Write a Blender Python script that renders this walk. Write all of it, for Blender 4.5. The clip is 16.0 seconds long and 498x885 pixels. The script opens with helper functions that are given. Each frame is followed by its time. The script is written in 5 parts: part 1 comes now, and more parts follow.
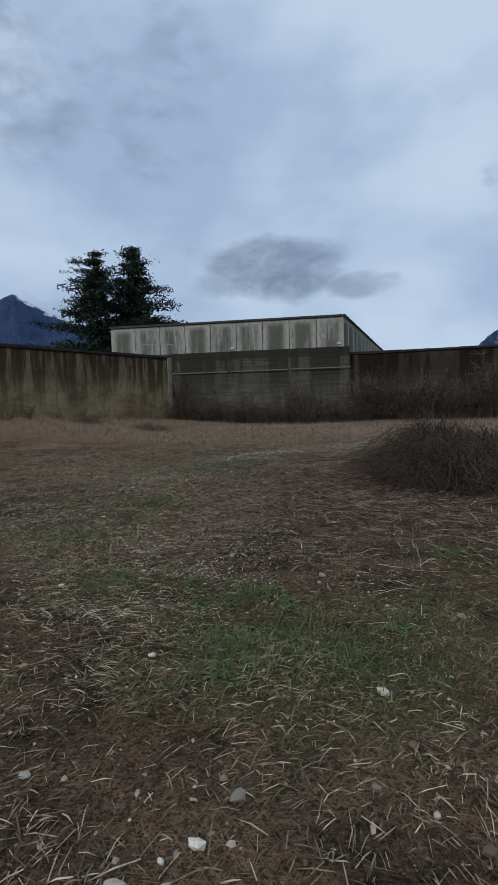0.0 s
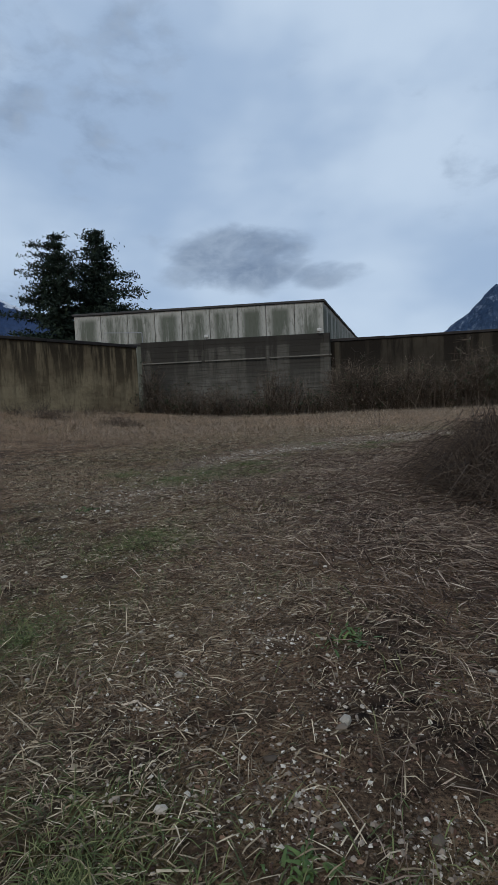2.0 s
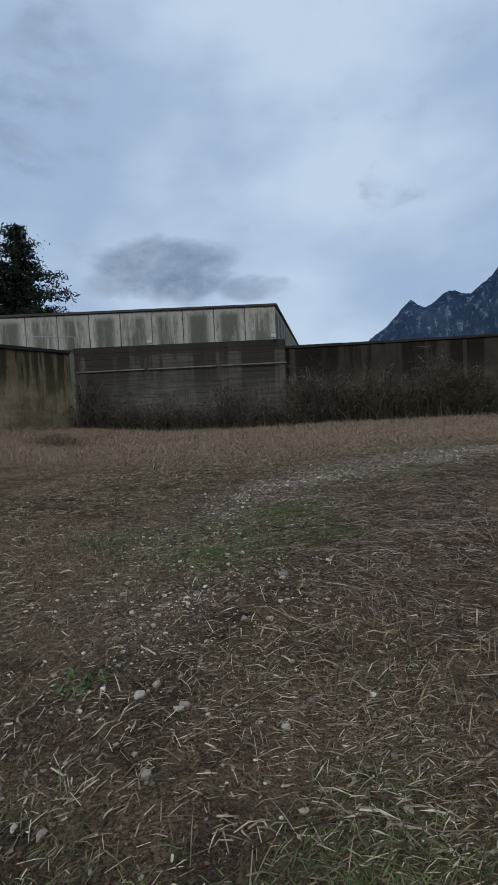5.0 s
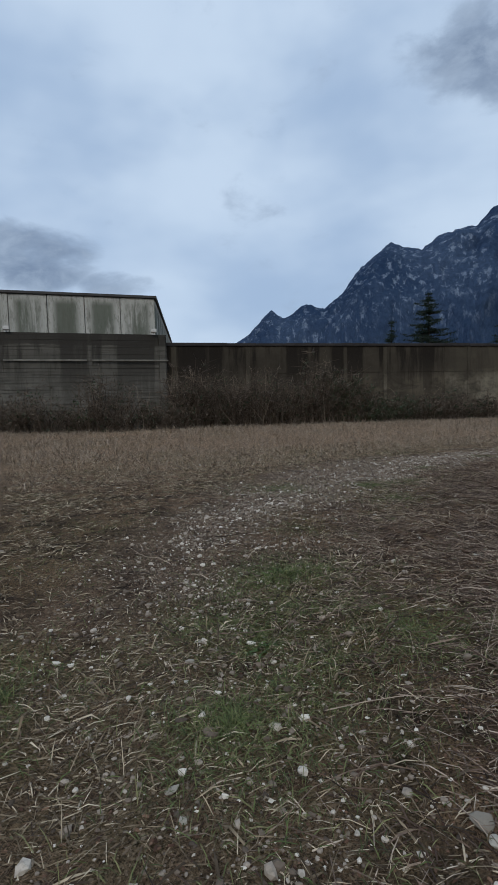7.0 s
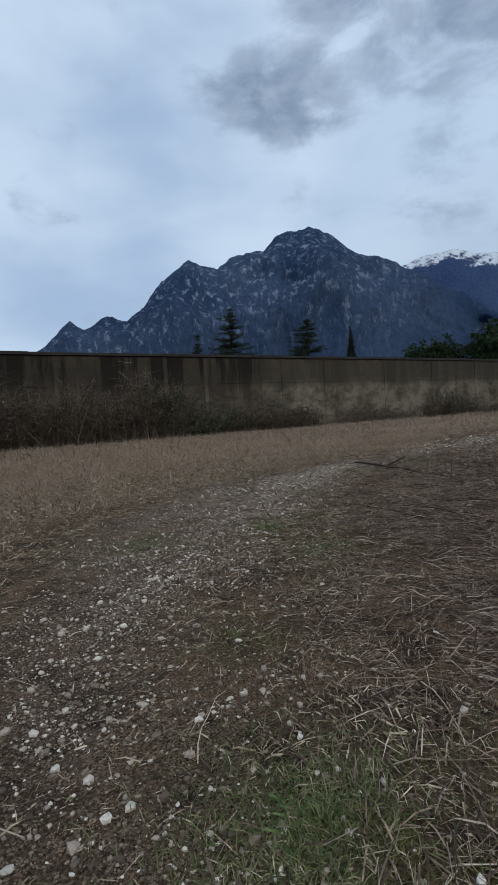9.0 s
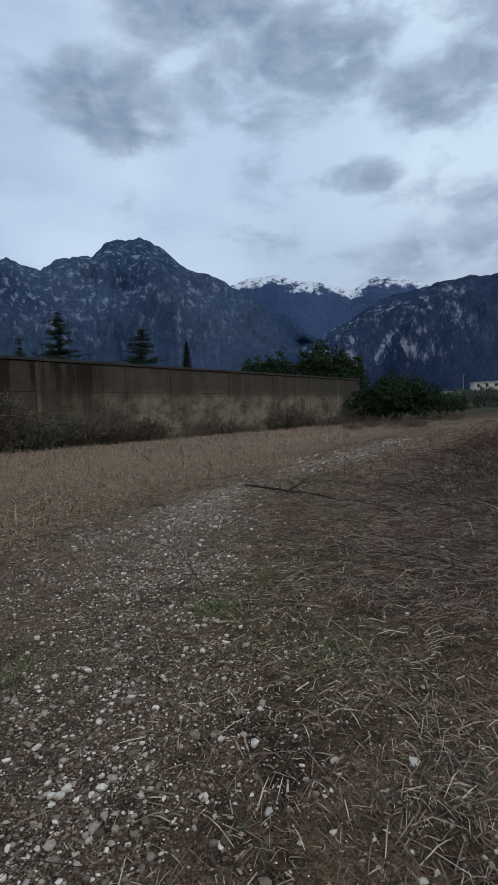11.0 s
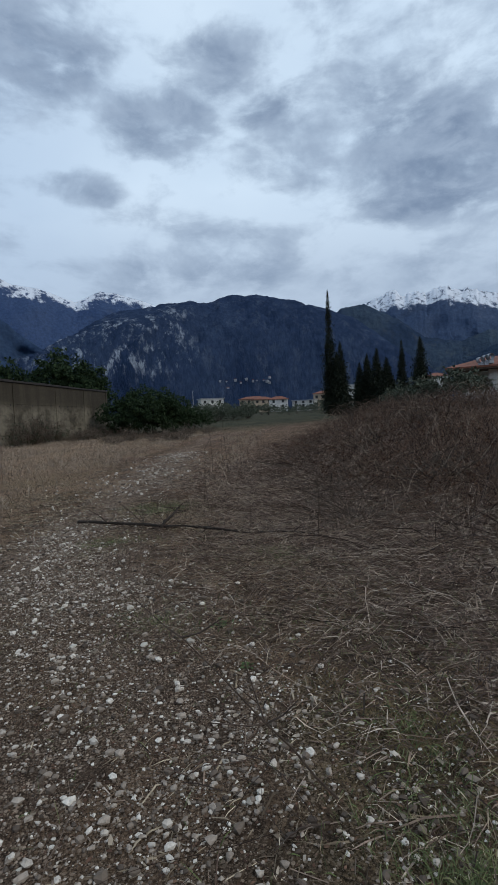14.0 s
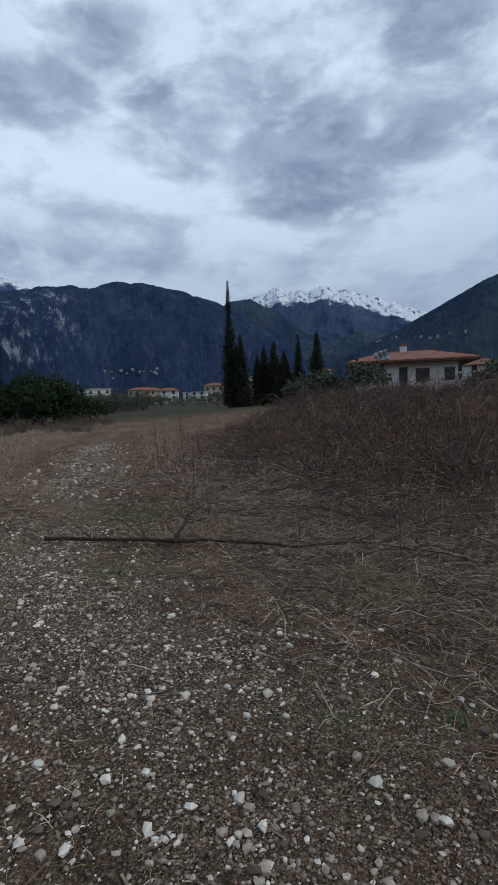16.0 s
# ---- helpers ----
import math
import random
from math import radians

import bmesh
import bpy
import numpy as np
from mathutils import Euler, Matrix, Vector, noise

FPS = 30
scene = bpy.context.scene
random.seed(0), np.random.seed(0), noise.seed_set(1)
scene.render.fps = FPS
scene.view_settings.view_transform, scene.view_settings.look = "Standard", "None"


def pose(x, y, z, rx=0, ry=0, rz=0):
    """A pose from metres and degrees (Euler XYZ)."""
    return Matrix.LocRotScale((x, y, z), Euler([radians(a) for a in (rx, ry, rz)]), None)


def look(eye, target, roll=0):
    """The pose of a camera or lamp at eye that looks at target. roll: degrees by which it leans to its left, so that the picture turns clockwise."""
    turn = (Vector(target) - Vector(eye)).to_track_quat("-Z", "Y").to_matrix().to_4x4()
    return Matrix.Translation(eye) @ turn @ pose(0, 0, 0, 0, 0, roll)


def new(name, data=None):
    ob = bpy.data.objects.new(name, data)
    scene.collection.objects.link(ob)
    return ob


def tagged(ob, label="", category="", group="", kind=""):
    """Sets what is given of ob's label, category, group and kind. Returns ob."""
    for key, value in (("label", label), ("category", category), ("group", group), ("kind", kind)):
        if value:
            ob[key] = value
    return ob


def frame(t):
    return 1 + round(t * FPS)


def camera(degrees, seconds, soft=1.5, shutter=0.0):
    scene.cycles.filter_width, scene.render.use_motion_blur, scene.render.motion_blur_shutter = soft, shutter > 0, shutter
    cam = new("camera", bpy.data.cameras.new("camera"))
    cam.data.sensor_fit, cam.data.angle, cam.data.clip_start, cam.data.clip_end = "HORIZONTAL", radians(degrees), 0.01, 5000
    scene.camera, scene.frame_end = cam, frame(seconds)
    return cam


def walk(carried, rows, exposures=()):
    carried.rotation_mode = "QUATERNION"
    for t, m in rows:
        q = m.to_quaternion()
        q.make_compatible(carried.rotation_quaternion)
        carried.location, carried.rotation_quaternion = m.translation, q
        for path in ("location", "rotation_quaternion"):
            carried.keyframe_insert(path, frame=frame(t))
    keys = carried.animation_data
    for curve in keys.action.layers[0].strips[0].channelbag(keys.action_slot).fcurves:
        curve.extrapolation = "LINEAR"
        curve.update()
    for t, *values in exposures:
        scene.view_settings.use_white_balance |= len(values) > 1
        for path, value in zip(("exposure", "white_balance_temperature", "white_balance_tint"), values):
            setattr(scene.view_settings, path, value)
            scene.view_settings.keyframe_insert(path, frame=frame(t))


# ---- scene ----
cam = camera(52.0, 16.0, soft=1.0)
PATH = [
    (0, (1.558, -0.069, 1.171), (1.235, 1.901, 1.05), -1.6),
    (0.5, (1.316, 0.445, 1.198), (0.952, 2.408, 1.079), -2.1),
    (1, (1.04, 0.974, 1.211), (0.685, 2.939, 1.091), -2.3),
    (1.5, (0.835, 1.543, 1.204), (0.538, 3.516, 1.066), -2.3),
    (2, (0.613, 2.097, 1.188), (0.408, 4.08, 1.03), -2.5),
    (2.5, (0.436, 2.655, 1.185), (0.28, 4.643, 1.029), -2.5),
    (3, (0.17, 3.233, 1.222), (0.008, 5.222, 1.087), -3.3),
    (3.2, (0.074, 3.452, 1.246), (-0.089, 5.441, 1.119), -3.8),
    (5.3, (-1.323, 5.747, 1.316), (-1.214, 7.74, 1.189), -2.9),
    (5.5, (-1.416, 6.01, 1.314), (-1.288, 8.002, 1.191), -2.9),
    (6, (-1.646, 6.673, 1.314), (-1.445, 8.659, 1.195), -3.0),
    (6.5, (-1.81, 7.326, 1.319), (-1.45, 9.289, 1.187), -2.9),
    (7, (-1.932, 8.053, 1.343), (-1.336, 9.957, 1.205), -1.5),
    (7.5, (-1.96, 8.697, 1.363), (-1.135, 10.514, 1.228), -0.7),
    (8, (-1.969, 9.286, 1.395), (-0.972, 11.015, 1.267), -1.7),
    (8.2, (-1.953, 9.536, 1.406), (-0.895, 11.229, 1.281), -2.4),
    (10.3, (-1.112, 12.1, 1.543), (0.42, 13.382, 1.437), -2.3),
    (10.5, (-1.048, 12.316, 1.543), (0.536, 13.532, 1.439), -2.4),
    (11, (-0.857, 12.883, 1.564), (0.825, 13.959, 1.459), -2.6),
    (11.5, (-0.669, 13.468, 1.549), (1.095, 14.398, 1.393), -2.7),
    (12, (-0.349, 13.993, 1.549), (1.495, 14.734, 1.326), -2.2),
    (12.5, (-0.106, 14.483, 1.58), (1.813, 15.03, 1.446), -2.3),
    (13, (0.192, 14.954, 1.565), (2.159, 15.303, 1.467), -2.9),
    (13.5, (0.498, 15.483, 1.558), (2.486, 15.678, 1.457), -2.9),
    (14, (0.847, 15.962, 1.514), (2.842, 16.063, 1.419), -2.6),
    (14.5, (1.229, 16.475, 1.488), (3.226, 16.477, 1.37), -1.7),
    (15, (1.621, 16.883, 1.472), (3.612, 16.76, 1.335), -1.6),
    (15.5, (2.049, 17.298, 1.48), (4.03, 17.059, 1.335), -1.8),
    (16, (2.444, 17.672, 1.474), (4.411, 17.336, 1.331), -2.0),
]
walk(cam, [(t, look(eye, target, roll)) for t, eye, target, roll in PATH],
     [(0, -0.03), (6, 0.0), (7.5, 0.08), (8.2, 0.08), (11, 0.08), (16, 0.12)])

# ---- light ----
SUN_AZ, SUN_EL = radians(205), radians(38)
world = bpy.data.worlds.new("overcast_sky")
scene.world = world
world.use_nodes = True
wn = world.node_tree.nodes
wl = world.node_tree.links
wn.clear()


def wmath(op, a, b=None, c=None, clamp=False):
    n = wn.new("ShaderNodeMath")
    n.operation, n.use_clamp = op, clamp
    for i, v in enumerate((a, b, c)):
        if v is None:
            continue
        if isinstance(v, (int, float)):
            n.inputs[i].default_value = v
        else:
            wl.new(v, n.inputs[i])
    return n.outputs[0]


def wsmooth(v, lo, hi):
    n = wn.new("ShaderNodeMapRange")
    n.interpolation_type = "SMOOTHSTEP"
    wl.new(v, n.inputs["Value"])
    n.inputs["From Min"].default_value, n.inputs["From Max"].default_value = lo, hi
    return n.outputs["Result"]


def wmix(f, a, b):
    n = wn.new("ShaderNodeMix")
    n.data_type = "RGBA"
    for idx, v in ((0, f), (6, a), (7, b)):
        if isinstance(v, (int, float)):
            n.inputs[idx].default_value = v
        elif isinstance(v, tuple):
            n.inputs[idx].default_value = (*v, 1)
        else:
            wl.new(v, n.inputs[idx])
    return n.outputs[2]


tc = wn.new("ShaderNodeTexCoord")
sep = wn.new("ShaderNodeSeparateXYZ")
wl.new(tc.outputs["Generated"], sep.inputs[0])
DX, DY, DZ = sep.outputs
AZ = wmath("MULTIPLY", wmath("ARCTAN2", DX, DY), 180 / math.pi)
EL = wmath("MULTIPLY", wmath("ARCSINE", DZ), 180 / math.pi)
# clouds are laid out by azimuth and elevation, drawn out sideways
comb = wn.new("ShaderNodeCombineXYZ")
wl.new(wmath("MULTIPLY", AZ, 0.036), comb.inputs[0])
wl.new(wmath("MULTIPLY", EL, 0.068), comb.inputs[1])


def cloud_noise(scale, detail, rough, dist=0.0, off=(0, 0, 0)):
    mp = wn.new("ShaderNodeMapping")
    wl.new(comb.outputs[0], mp.inputs["Vector"])
    mp.inputs["Location"].default_value = off
    n = wn.new("ShaderNodeTexNoise")
    wl.new(mp.outputs[0], n.inputs["Vector"])
    n.inputs["Scale"].default_value, n.inputs["Detail"].default_value = scale, detail
    n.inputs["Roughness"].default_value, n.inputs["Distortion"].default_value = rough, dist
    return n.outputs["Fac"]


billow = cloud_noise(2.2, 7, 0.56, 0.25)
veil = cloud_noise(1.0, 4, 0.5, 0.1, (3.1, 1.7, 0))
fine = cloud_noise(5.5, 6, 0.60, 0.3, (1.3, 4.2, 0))
# how broken the cloud deck is: smooth veil in the north, broken clumps towards the east
broken = wsmooth(AZ, 30.0, 85.0)
# single clouds that stand out: azimuth, elevation, half-sizes in degrees, density
CLOUDS = [(-5.4, 15.2, 7.5, 3.4, 1.85), (-8, 13.6, 8, 1.6, 1.25), (3.6, 13.2, 5.0, 1.5, 1.5), (-31, 28.5, 6, 6, 1.0), (-18, 31, 7, 6.5, 0.95), (-29, 34, 9, 4, 0.8),
          (44.5, 31.0, 9, 4.5, 1.15), (60, 32.5, 11, 4.2, 1.1), (52, 37, 10, 4, 1.0), (70.2, 23.6, 4.6, 1.7, 1.2), (78.8, 29, 6, 3.6, 0.7),
          (111, 27, 11, 5.5, 0.75), (97, 30, 9, 3.2, 0.6), (120, 32, 8, 5, 0.6), (87, 34, 7, 3, 0.6), (96, 25, 9, 3, 0.45), (108, 21, 12, 2.5, 0.45)]
bias = None
for az, el, sa, se, d in CLOUDS:
    u = wmath("DIVIDE", wmath("SUBTRACT", AZ, az), sa)
    v = wmath("DIVIDE", wmath("SUBTRACT", EL, el), se)
    r = wmath("ADD", wmath("MULTIPLY", u, u), wmath("MULTIPLY", v, v))
    blob = wmath("MULTIPLY", wmath("SUBTRACT", 1.0, wsmooth(r, 0.0, 1.8)), d)
    bias = blob if bias is None else wmath("MAXIMUM", bias, blob)
lump = wmath("ADD", billow, wmath("MULTIPLY", wmath("SUBTRACT", fine, 0.5), 0.55))
lump = wmath("ADD", lump, wmath("ADD", wmath("MULTIPLY", bias, 0.235), wmath("MULTIPLY", broken, 0.06)))
lump = wmath("SUBTRACT", lump, wmath("MULTIPLY", wmath("SUBTRACT", 1.0, broken), 0.105))
dens = wsmooth(lump, 0.47, 0.82)
pale = wmix(wsmooth(veil, 0.32, 0.66), (0.36, 0.49, 0.69), (0.56, 0.69, 0.86))
pale = wmix(wmath("MULTIPLY", broken, 0.6), pale, (0.71, 0.86, 1.0))
low_sky = wmath("MULTIPLY", wmath("SUBTRACT", 1.0, wsmooth(EL, 11.0, 25.0)), wmath("MULTIPLY", broken, 0.75))
pale = wmix(low_sky, pale, (0.37, 0.46, 0.60))
deck = wmix(wmath("MULTIPLY", dens, 0.95), pale, wmix(wsmooth(fine, 0.3, 0.7), (0.15, 0.215, 0.335), (0.32, 0.41, 0.545)))
sky = wn.new("ShaderNodeTexSky")
sky.sky_type, sky.sun_disc = "NISHITA", False
sky.sun_elevation, sky.sun_rotation = SUN_EL, SUN_AZ
bg_sky, bg_deck = wn.new("ShaderNodeBackground"), wn.new("ShaderNodeBackground")
wl.new(sky.outputs[0], bg_sky.inputs["Color"])
bg_sky.inputs["Strength"].default_value = 0.05
wl.new(deck, bg_deck.inputs["Color"])
bg_deck.inputs["Strength"].default_value = 1.0
mixs, wout = wn.new("ShaderNodeMixShader"), wn.new("ShaderNodeOutputWorld")
mixs.inputs[0].default_value = 0.93
wl.new(bg_sky.outputs[0], mixs.inputs[1])
wl.new(bg_deck.outputs[0], mixs.inputs[2])
wl.new(mixs.outputs[0], wout.inputs["Surface"])

sun = new("sun", bpy.data.lights.new("sun", "SUN"))
sun.data.energy, sun.data.angle, sun.data.color = 0.9, radians(22), (1.0, 0.94, 0.84)
sun.matrix_world = look((math.sin(SUN_AZ) * 50, math.cos(SUN_AZ) * 50, math.tan(SUN_EL) * 50), (0, 0, 0))


# ---- materials ----
class Nodes:
    """A small helper round one material's node tree."""

    def __init__(self, name, rough=0.9, spec=0.25):
        self.m = bpy.data.materials.new(name)
        self.m.use_nodes = True
        self.t = self.m.node_tree
        self.b = self.t.nodes["Principled BSDF"]
        self.b.inputs["Roughness"].default_value = rough
        self.b.inputs["Specular IOR Level"].default_value = spec

    def add(self, kind, **inputs):
        n = self.t.nodes.new(kind)
        for k, v in inputs.items():
            self.put(n.inputs[k.replace("_", " ")], v)
        return n

    def put(self, socket, v):
        if isinstance(v, bpy.types.NodeSocket):
            self.t.links.new(v, socket)
        elif isinstance(v, tuple) and len(v) == 3 and socket.type == "RGBA":
            socket.default_value = (*v, 1)
        else:
            socket.default_value = v

    def coord(self, scale=(1, 1, 1), turn=0.0):
        v = self.add("ShaderNodeTexCoord").outputs["Object"]
        if turn:
            r = self.add("ShaderNodeMapping", Vector=v)
            r.inputs["Rotation"].default_value = (0, 0, turn)
            v = r.outputs[0]
        n = self.add("ShaderNodeMapping", Vector=v)
        n.inputs["Scale"].default_value = scale
        return n.outputs[0]

    def noise(self, vec, scale, detail=4.0, rough=0.55, dist=0.0):
        return self.add("ShaderNodeTexNoise", Vector=vec, Scale=scale, Detail=detail, Roughness=rough, Distortion=dist).outputs["Fac"]

    def step(self, v, lo, hi, a=0.0, b=1.0):
        n = self.add("ShaderNodeMapRange", Value=v)
        n.interpolation_type = "SMOOTHSTEP"
        for k, x in (("From Min", lo), ("From Max", hi), ("To Min", a), ("To Max", b)):
            n.inputs[k].default_value = x
        return n.outputs[0]

    def mix(self, f, a, b, mode="MIX"):
        n = self.t.nodes.new("ShaderNodeMix")
        n.data_type, n.blend_type = "RGBA", mode
        self.put(n.inputs[0], f)
        self.put(n.inputs[6], a)
        self.put(n.inputs[7], b)
        return n.outputs[2]

    def math(self, op, a, b=0.0):
        n = self.t.nodes.new("ShaderNodeMath")
        n.operation = op
        self.put(n.inputs[0], a)
        self.put(n.inputs[1], b)
        return n.outputs[0]

    def attr(self, name):
        n = self.t.nodes.new("ShaderNodeAttribute")
        n.attribute_name = name
        return n.outputs["Fac"]

    def island(self):
        return self.t.nodes.new("ShaderNodeNewGeometry").outputs["Random Per Island"]

    def each(self):
        return self.t.nodes.new("ShaderNodeObjectInfo").outputs["Random"]

    def z(self):
        n = self.add("ShaderNodeSeparateXYZ", Vector=self.t.nodes.new("ShaderNodeNewGeometry").outputs["Position"])
        return n.outputs[2]

    def ramp(self, v, stops):
        n = self.add("ShaderNodeValToRGB", Fac=v)
        while len(n.color_ramp.elements) < len(stops):
            n.color_ramp.elements.new(0.5)
        for e, (p, c) in zip(n.color_ramp.elements, stops):
            e.position, e.color = p, (*c, 1)
        return n.outputs[0]

    def bump(self, h, strength=0.4, distance=0.02):
        n = self.add("ShaderNodeBump", Height=h, Strength=strength, Distance=distance)
        self.put(self.b.inputs["Normal"], n.outputs[0])

    def done(self, colour):
        self.put(self.b.inputs["Base Color"], colour)
        return self.m


def plain(name, c, rough=0.8, vary=0.25, scale=6.0, bump=0.2, spec=0.3, dist=0.01):
    """Paint, stone, bark and the like: one colour with grain at two scales."""
    k = Nodes(name, rough, spec)
    v = k.coord()
    big, small = k.noise(v, scale * 0.25, 5, 0.6), k.noise(v, scale * 5, 4, 0.6)
    lo, hi = tuple(x * (1 - vary) for x in c), tuple(min(1, x * (1 + vary)) for x in c)
    col = k.mix(k.step(big, 0.3, 0.7), lo, hi)
    col = k.mix(k.math("MULTIPLY", k.step(small, 0.4, 0.7), 0.4), col, tuple(x * 0.6 for x in c))
    k.bump(small, bump, dist)
    return k.done(col)


def strands(name, stops, rough=0.75, spec=0.2):
    """Blades, straws and twigs: each strand picks its own tone."""
    k = Nodes(name, rough, spec)
    col = k.ramp(k.island(), stops)
    n = k.noise(k.coord(), 25.0, 3)
    return k.done(k.mix(k.math("MULTIPLY", k.step(n, 0.35, 0.7), 0.45), col, tuple(x * 0.55 for x in stops[0][1])))


def ground_material():
    k = Nodes("field_soil", 0.95, 0.12)
    v = k.coord()
    n1, n2, n3, n4 = k.noise(v, 0.35, 5, 0.6), k.noise(v, 1.6, 7, 0.68, 0.4), k.noise(v, 11, 6, 0.72), k.noise(v, 70, 5, 0.75)
    mid = k.noise(v, 4.5, 8, 0.75, 0.3)
    # damp crumbly earth with pale grit and bits of bark
    soil = k.mix(k.step(n3, 0.36, 0.64), (0.010, 0.0068, 0.0052), (0.088, 0.064, 0.046))
    soil = k.mix(k.math("MULTIPLY", k.step(n4, 0.55, 0.66), 0.75), soil, (0.26, 0.21, 0.16))
    litter = k.mix(k.step(n4, 0.42, 0.60), (0.032, 0.021, 0.014), (0.30, 0.220, 0.145))
    fibre = k.noise(k.coord((1, 8, 1)), 26, 3, 0.6, 0.6)
    for turn in (0.9, 2.1):
        fibre = k.math("MAXIMUM", fibre, k.noise(k.coord((1, 8, 1), turn), 30, 3, 0.6, 0.6))
    straw = k.mix(k.step(fibre, 0.52, 0.64), (0.058, 0.040, 0.026), (0.47, 0.36, 0.25))
    litter = k.mix(k.step(fibre, 0.54, 0.66), litter, (0.27, 0.192, 0.128))
    col = k.mix(k.step(k.math("ADD", k.math("MULTIPLY", n2, 0.6), k.math("MULTIPLY", mid, 0.4)), 0.42, 0.58), soil, litter)
    col = k.mix(k.math("MULTIPLY", k.attr("straw"), k.step(mid, 0.30, 0.52, 0.30, 1.0)), col, straw)
    moss = k.mix(k.step(n4, 0.38, 0.62), (0.034, 0.042, 0.012), (0.165, 0.165, 0.060))
    col = k.mix(k.math("MULTIPLY", k.attr("green"), k.step(mid, 0.36, 0.58)), col, moss)
    red = k.mix(k.step(fibre, 0.52, 0.66), (0.020, 0.0125, 0.0092), (0.235, 0.160, 0.116))
    col = k.mix(k.math("MULTIPLY", k.attr("litter"), k.step(mid, 0.30, 0.5, 0.45, 0.9)), col, red)
    vor = k.add("ShaderNodeTexVoronoi", Vector=v, Scale=120.0, Randomness=1.0)
    chance = k.add("ShaderNodeSeparateColor", Color=vor.outputs["Color"])
    peb = k.mix(chance.outputs[1], (0.085, 0.064, 0.047), (0.46, 0.39, 0.31))
    bed = k.mix(k.step(n4, 0.38, 0.64), (0.024, 0.017, 0.012), (0.175, 0.132, 0.098))
    on = k.math("MULTIPLY", k.step(chance.outputs[0], 0.30, 0.34), k.step(vor.outputs["Distance"], 0.62, 0.38))
    grav = k.mix(on, bed, peb)
    vor2 = k.add("ShaderNodeTexVoronoi", Vector=v, Scale=52.0, Randomness=1.0)
    chance2 = k.add("ShaderNodeSeparateColor", Color=vor2.outputs["Color"])
    on2 = k.math("MULTIPLY", k.step(chance2.outputs[0], 0.62, 0.65), k.step(vor2.outputs["Distance"], 0.50, 0.34))
    grav = k.mix(on2, grav, k.mix(chance2.outputs[1], (0.17, 0.132, 0.098), (0.56, 0.49, 0.40)))
    col = k.mix(k.math("MULTIPLY", k.attr("track"), k.step(mid, 0.34, 0.56, 0.15, 0.95)), col, grav)
    far = k.mix(k.step(n1, 0.35, 0.65), (0.030, 0.033, 0.018), (0.062, 0.055, 0.032))
    col = k.mix(k.attr("meadow"), k.mix(1.0, col, (1.13, 0.99, 0.90), "MULTIPLY"), far)
    k.bump(k.math("ADD", k.math("ADD", n3, k.math("MULTIPLY", n4, 0.6)), k.math("MULTIPLY", fibre, 0.5)), 1.0, 0.05)
    return k.done(col)


def wall_material(name, base, dark, low, streak_scale=1.0, courses=False, soot=0.55, streaks=0.45, wet=0.7):
    """Weathered concrete: black runs from the top, pale washed patches, damp foot."""
    k = Nodes(name, 0.92, 0.15)
    v = k.coord()
    runs = k.noise(k.coord((1, 1, 0.10)), 1.1 * streak_scale, 6, 0.62, 0.25)
    fine = k.noise(k.coord((1, 1, 0.22)), 5.0, 5, 0.65, 0.4)
    blot, patch = k.noise(v, 0.35, 5, 0.65), k.noise(k.coord((1, 1, 1.8)), 0.9, 7, 0.68, 0.5)
    grain = k.noise(v, 22, 5, 0.65)
    col = k.mix(k.step(k.math("ADD", k.math("MULTIPLY", blot, 0.55), k.math("MULTIPLY", patch, 0.45)), 0.38, 0.62), low, base)
    top = k.step(k.z(), 1.0, 5.2)
    edge = k.math("ADD", k.z(), k.math("MULTIPLY", k.math("SUBTRACT", patch, 0.5), 2.2))
    col = k.mix(k.math("MULTIPLY", k.step(edge, 3.0, 3.9), soot), col, low)
    drip = k.math("MULTIPLY", k.step(k.math("ADD", runs, k.math("MULTIPLY", top, 0.09)), 0.50, 0.64), k.math("ADD", k.math("MULTIPLY", top, wet), wet * 0.28))
    col = k.mix(drip, col, dark)
    col = k.mix(k.math("MULTIPLY", k.step(fine, 0.5, 0.72), streaks), col, dark)
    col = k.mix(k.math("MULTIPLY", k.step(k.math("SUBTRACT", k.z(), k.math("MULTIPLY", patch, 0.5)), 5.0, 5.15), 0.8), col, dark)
    col = k.mix(k.math("MULTIPLY", k.step(grain, 0.45, 0.7), 0.35), col, tuple(x * 0.5 for x in base))
    h = grain
    if courses:
        band = k.noise(k.coord((0.02, 0.02, 1)), 9.0, 3, 0.7)
        broken_band = k.math("MULTIPLY", k.step(band, 0.5, 0.62), k.step(patch, 0.35, 0.6, 0.2, 0.7))
        col = k.mix(broken_band, col, dark)
        h = k.math("ADD", grain, band)
    k.bump(h, 0.5, 0.02)
    return k.done(col)


